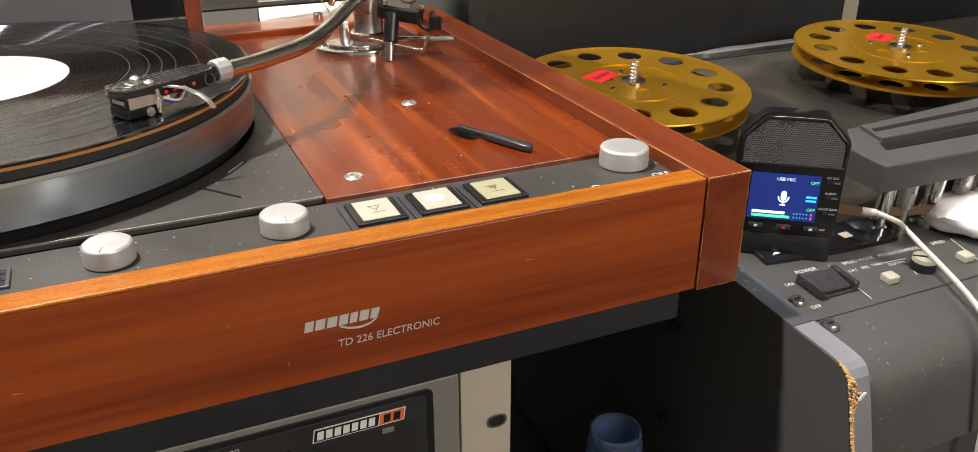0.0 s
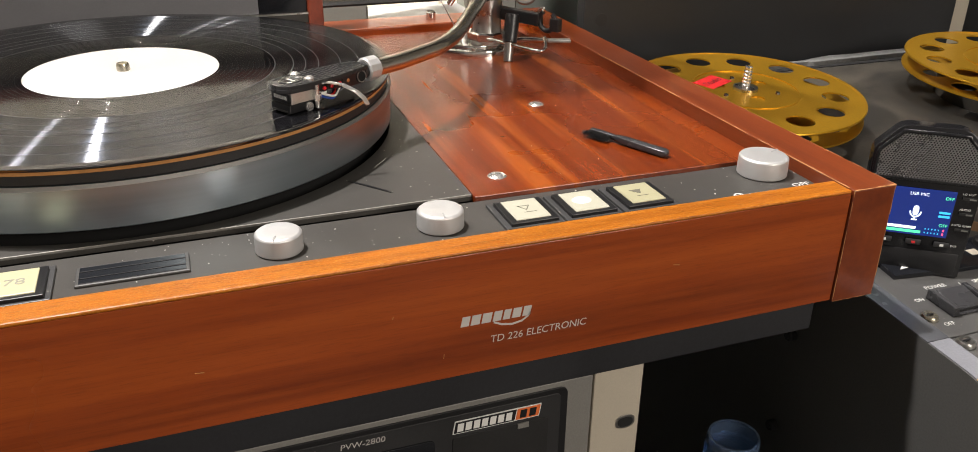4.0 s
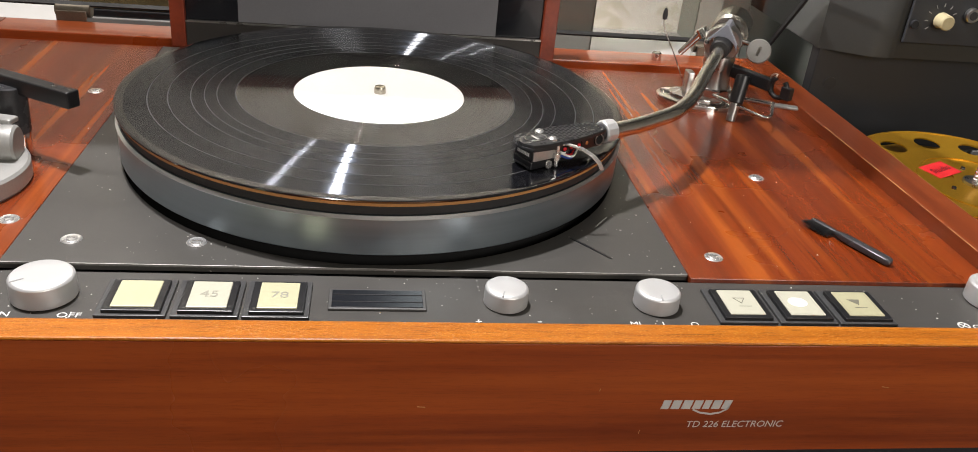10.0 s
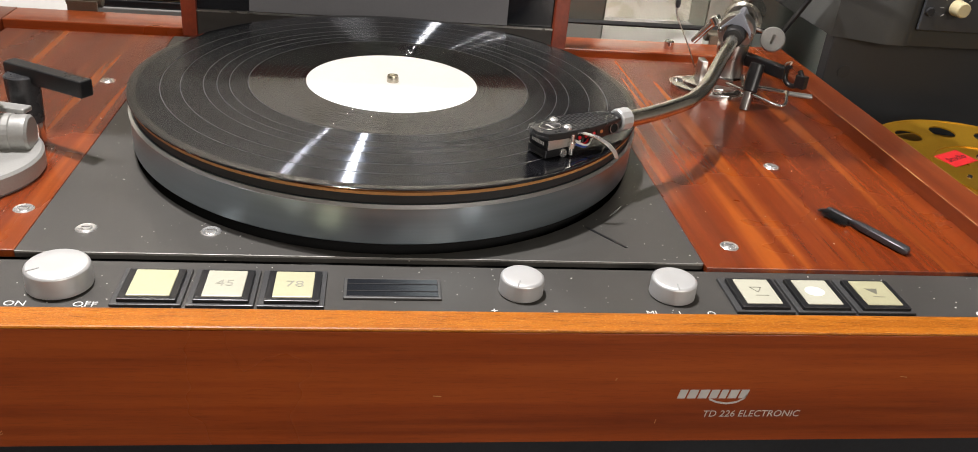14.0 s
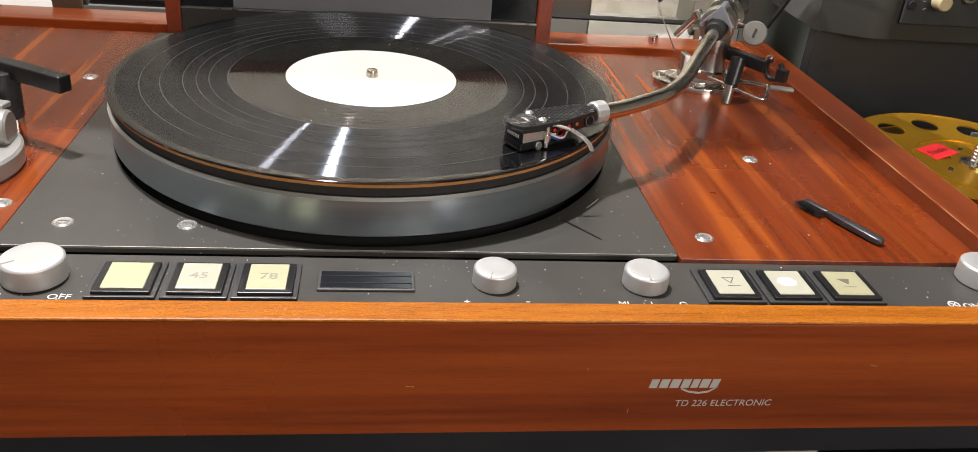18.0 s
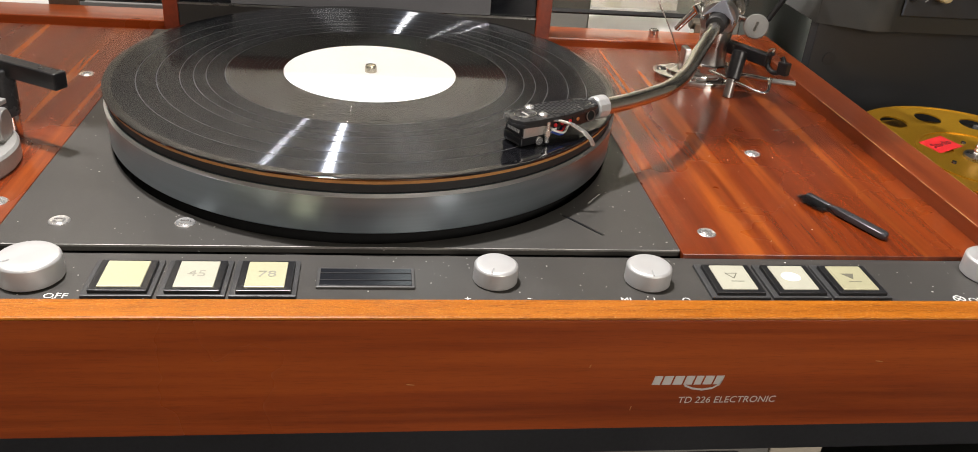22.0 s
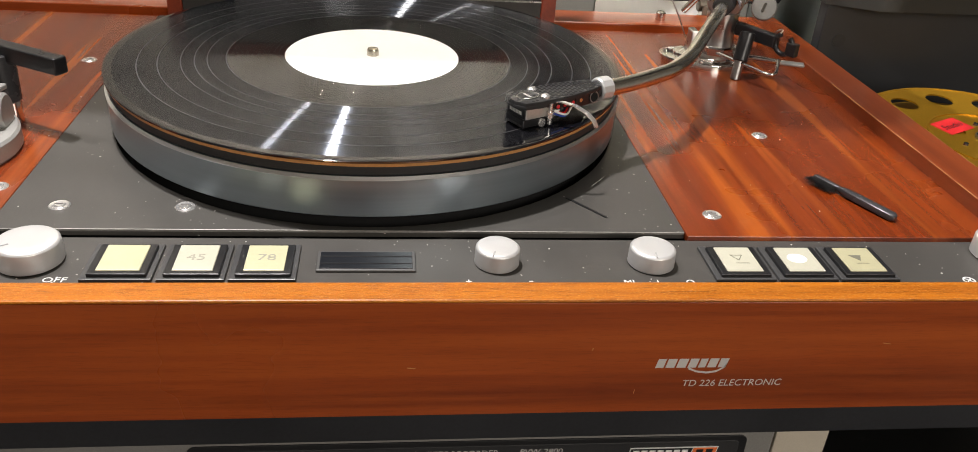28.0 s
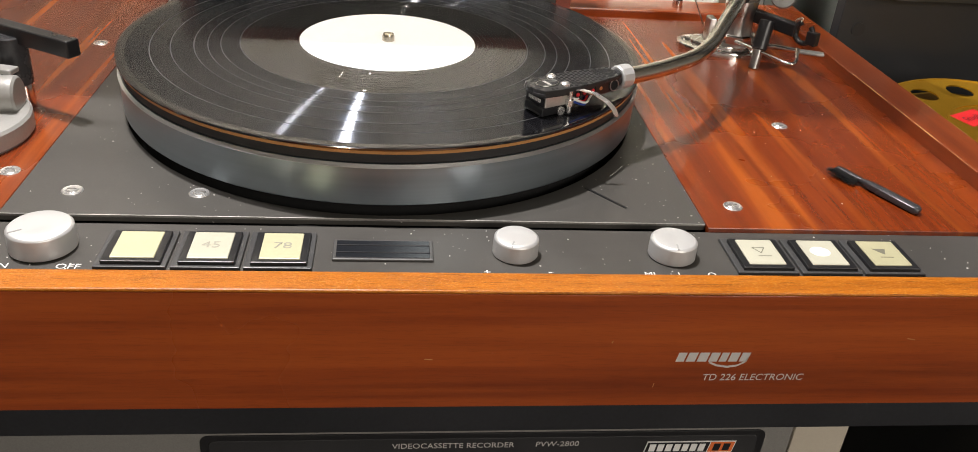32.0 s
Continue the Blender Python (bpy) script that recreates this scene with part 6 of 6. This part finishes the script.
for k, (x, full) in zip(keys[3:], ((0.1728, False), (0.2020, None), (0.2322, True))):
    if full is None:
        part("key_glow", prism(oval(0.0048, 0.0040, 20, x, -0.178), 0.0012, 0.00125), LABEL_PAPER, k)
        continue
    if full:
        part("key_mark", prism([(x - 0.0032, -0.1750), (x + 0.0032, -0.1750), (x + 0.0010, -0.1800)], 0.0012, 0.0013), GREY_INK, k)
    else:
        for ang, dx, dy, h in ((0, 0, 0.0, 0.0030), (-58, -0.0014, -0.0022, 0.0027), (58, 0.0014, -0.0022, 0.0027)):
            part("key_mark", turn(box(-h, h, -0.0002, 0.0002, 0.0012, 0.0013), pose(x + dx, -0.1752 + dy, 0, 0, 0, ang)), GREY_INK, k)
    part("key_mark", box(x - 0.0022, x + 0.0042, -0.1824, -0.1820, 0.0012, 0.0013), GREY_INK, k)

# ---- what shows behind, through the lid ----
PAPER = material("patterned_wallpaper", (0.6, 0.55, 0.43), 0.75)
warp = noise_node(PAPER, 18, 3, distort=1.5)
put(PAPER, "Base Color", mix(PAPER, ramp(PAPER, warp, [(0.46, 0.0), (0.52, 1.0)]), (0.72, 0.68, 0.56), (0.88, 0.85, 0.76)))
WHITE = speckled("white_sill", (0.40, 0.39, 0.37), 0.5, 0, 600, 0.04, 8)
OLIVE = speckled("olive_grey_panel", (0.17, 0.165, 0.14), 0.6, 0.0, 600, 0.1, 5)
GREEN_GREY = speckled("grey_green_panel", (0.36, 0.38, 0.33), 0.6, 0.0, 600, 0.1, 4)
slab("back_wall", -0.9, 0.352, 0.47, 0.52, FLOOR, 1.0, PAPER, "cream patterned wallpaper on the low back wall", "wall")
slab("back_partition", 0.601, 1.4, 0.42, 0.52, FLOOR, 1.0, BOARD, "black panel behind the tape machine", "wall")
slab("back_partition_green", 0.353, 0.60, 0.42, 0.52, FLOOR, 1.0, GREEN_GREY, "plain grey-green partition behind the equipment", "wall")
slab("window_sill", -0.9, 0.352, 0.36, 0.469, -0.12, -0.036, WHITE, "white sill board behind the player", "sill")
solo("grey_box", box(0.160, 0.2140, 0.33, 0.40, -0.036, 0.30, 0.002), OLIVE, (0.187, 0.365, -0.036), "dull olive box standing on the sill", "box")
solo("grey_box", box(0.3300, 0.3600, 0.30, 0.359, -0.12, 0.30, 0.002), OLIVE, (0.345, 0.33, -0.12), "dull olive upright box behind the player", "box")
slab("shelf_north", -0.9, 1.4, 0.30, 0.36, -0.16, -0.1205, BOARD, "dark shelf behind the player", "shelf")

# ---- behind the lid, on the sill ----
GILT = speckled("old_gilt_moulding", (0.34, 0.27, 0.13), 0.45, 0.3, 300, 0.4, 40, 0.6)
box_g = thing("gilt_frame", (-0.21, 0.352, -0.036), "old gilt moulding lying along the white sill", "frame")
part("moulding", box(-0.290, -0.155, 0.345, 0.359, -0.0145, 0.008, 0.002), GILT, box_g)
# the moulding's shadow, modelled as a black strip
part("moulding_shade", box(-0.290, -0.155, 0.343, 0.359, -0.0215, -0.0147, 0.001), PLASTIC, box_g, "black strip standing in for the shadow under the moulding")
part("moulding_foot", box(-0.290, -0.155, 0.3402, 0.359, -0.0362, -0.0217, 0.001), VCR_GREY, box_g, "dull grey foot")

# ---- worn edges, scratches and dust ----
WORN = speckled("worn_pale_wood", (0.46, 0.22, 0.085), 0.6, 0, 900, 0.35, 60, 0.3)
wear = random.Random(21)


def worn(name, a, b, r, parent, n=14):
    """A rubbed edge: a thin uneven pale line along an edge of the wood."""
    a, b = Vector(a), Vector(b)
    pts = [a.lerp(b, k / n) for k in range(n + 1)]
    part(name, tube(pts, [r * wear.uniform(0.1, 1.0) for _ in pts], 6, smooth=2), WORN, parent)


e_y, e_z = YF - 0.0009, 0.0041
worn("worn_edge", (0.3306, e_y, -0.0580), (0.3306, e_y, e_z), 0.00038, player)
worn("worn_edge", (XR - 0.0004, e_y, -0.0580), (XR - 0.0004, e_y, e_z), 0.00038, player)
worn("worn_edge", (0.3306, e_y, e_z), (XR - 0.0004, e_y, e_z), 0.0005, player)
worn("worn_edge", (XR - 0.0004, e_y, e_z), (XR - 0.0004, 0.02, e_z), 0.00030, player, 40)
worn("worn_edge", (0.3305, e_y + 0.004, e_z), (0.3305, 0.06, e_z), 0.00030, player, 40)
worn("worn_edge", (0.3306, e_y, -0.0583), (XR - 0.0004, e_y, -0.0583), 0.0004, player)
worn("worn_edge", (XL + 0.03, YF + 0.0003, -0.0574), (0.3290, YF + 0.0003, -0.0574), 0.00025, player, 60)
for xa, za, xb, zb in ((-0.1640, -0.0532, -0.1602, -0.0490), (-0.1628, -0.0520, -0.1600, -0.0505), (0.120, -0.047, 0.1203, -0.0448), (0.232, -0.020, 0.2355, -0.0206), (0.098, -0.0225, 0.0984, -0.0212), (0.018, -0.031, 0.0215, -0.0313)):
    part("scratch", rod((xa, YF - 0.00002, za), (xb, YF - 0.00002, zb), 0.00022, 5), WORN, front, "pale scratch in the lacquer")

DUST = material("grey_dust_speck", (0.62, 0.60, 0.56), 0.9)


def specks(name, parent, n, xs, ys, z, skip=None):
    bm = bmesh.new()
    for _ in range(n):
        x, y = wear.uniform(*xs), wear.uniform(*ys)
        if skip and skip(x, y):
            continue
        r = wear.uniform(0.00012, 0.00042) * (1.5 if wear.random() < 0.06 else 1)
        lathe([(0, 0), (r, 0), (r * 0.7, r * 0.5), (0, r * 0.6)], (x, y, z), 5, bm=bm)
    tagged(part(name, bm, DUST, parent), kind="stuff")


specks("dust", strip, 150, (XL + 0.03, 0.327), (-0.2015, -0.1560), -0.0025)
specks("dust", player, 150, (-0.169, 0.154), (-0.151, 0.10), 0.0, lambda x, y: x * x + y * y < 0.0235)
specks("dust", player, 30, (0.157, 0.306), (-0.153, 0.12), 0.0)
specks("dust", player, 20, (-0.294, -0.172), (-0.149, 0.12), 0.0)
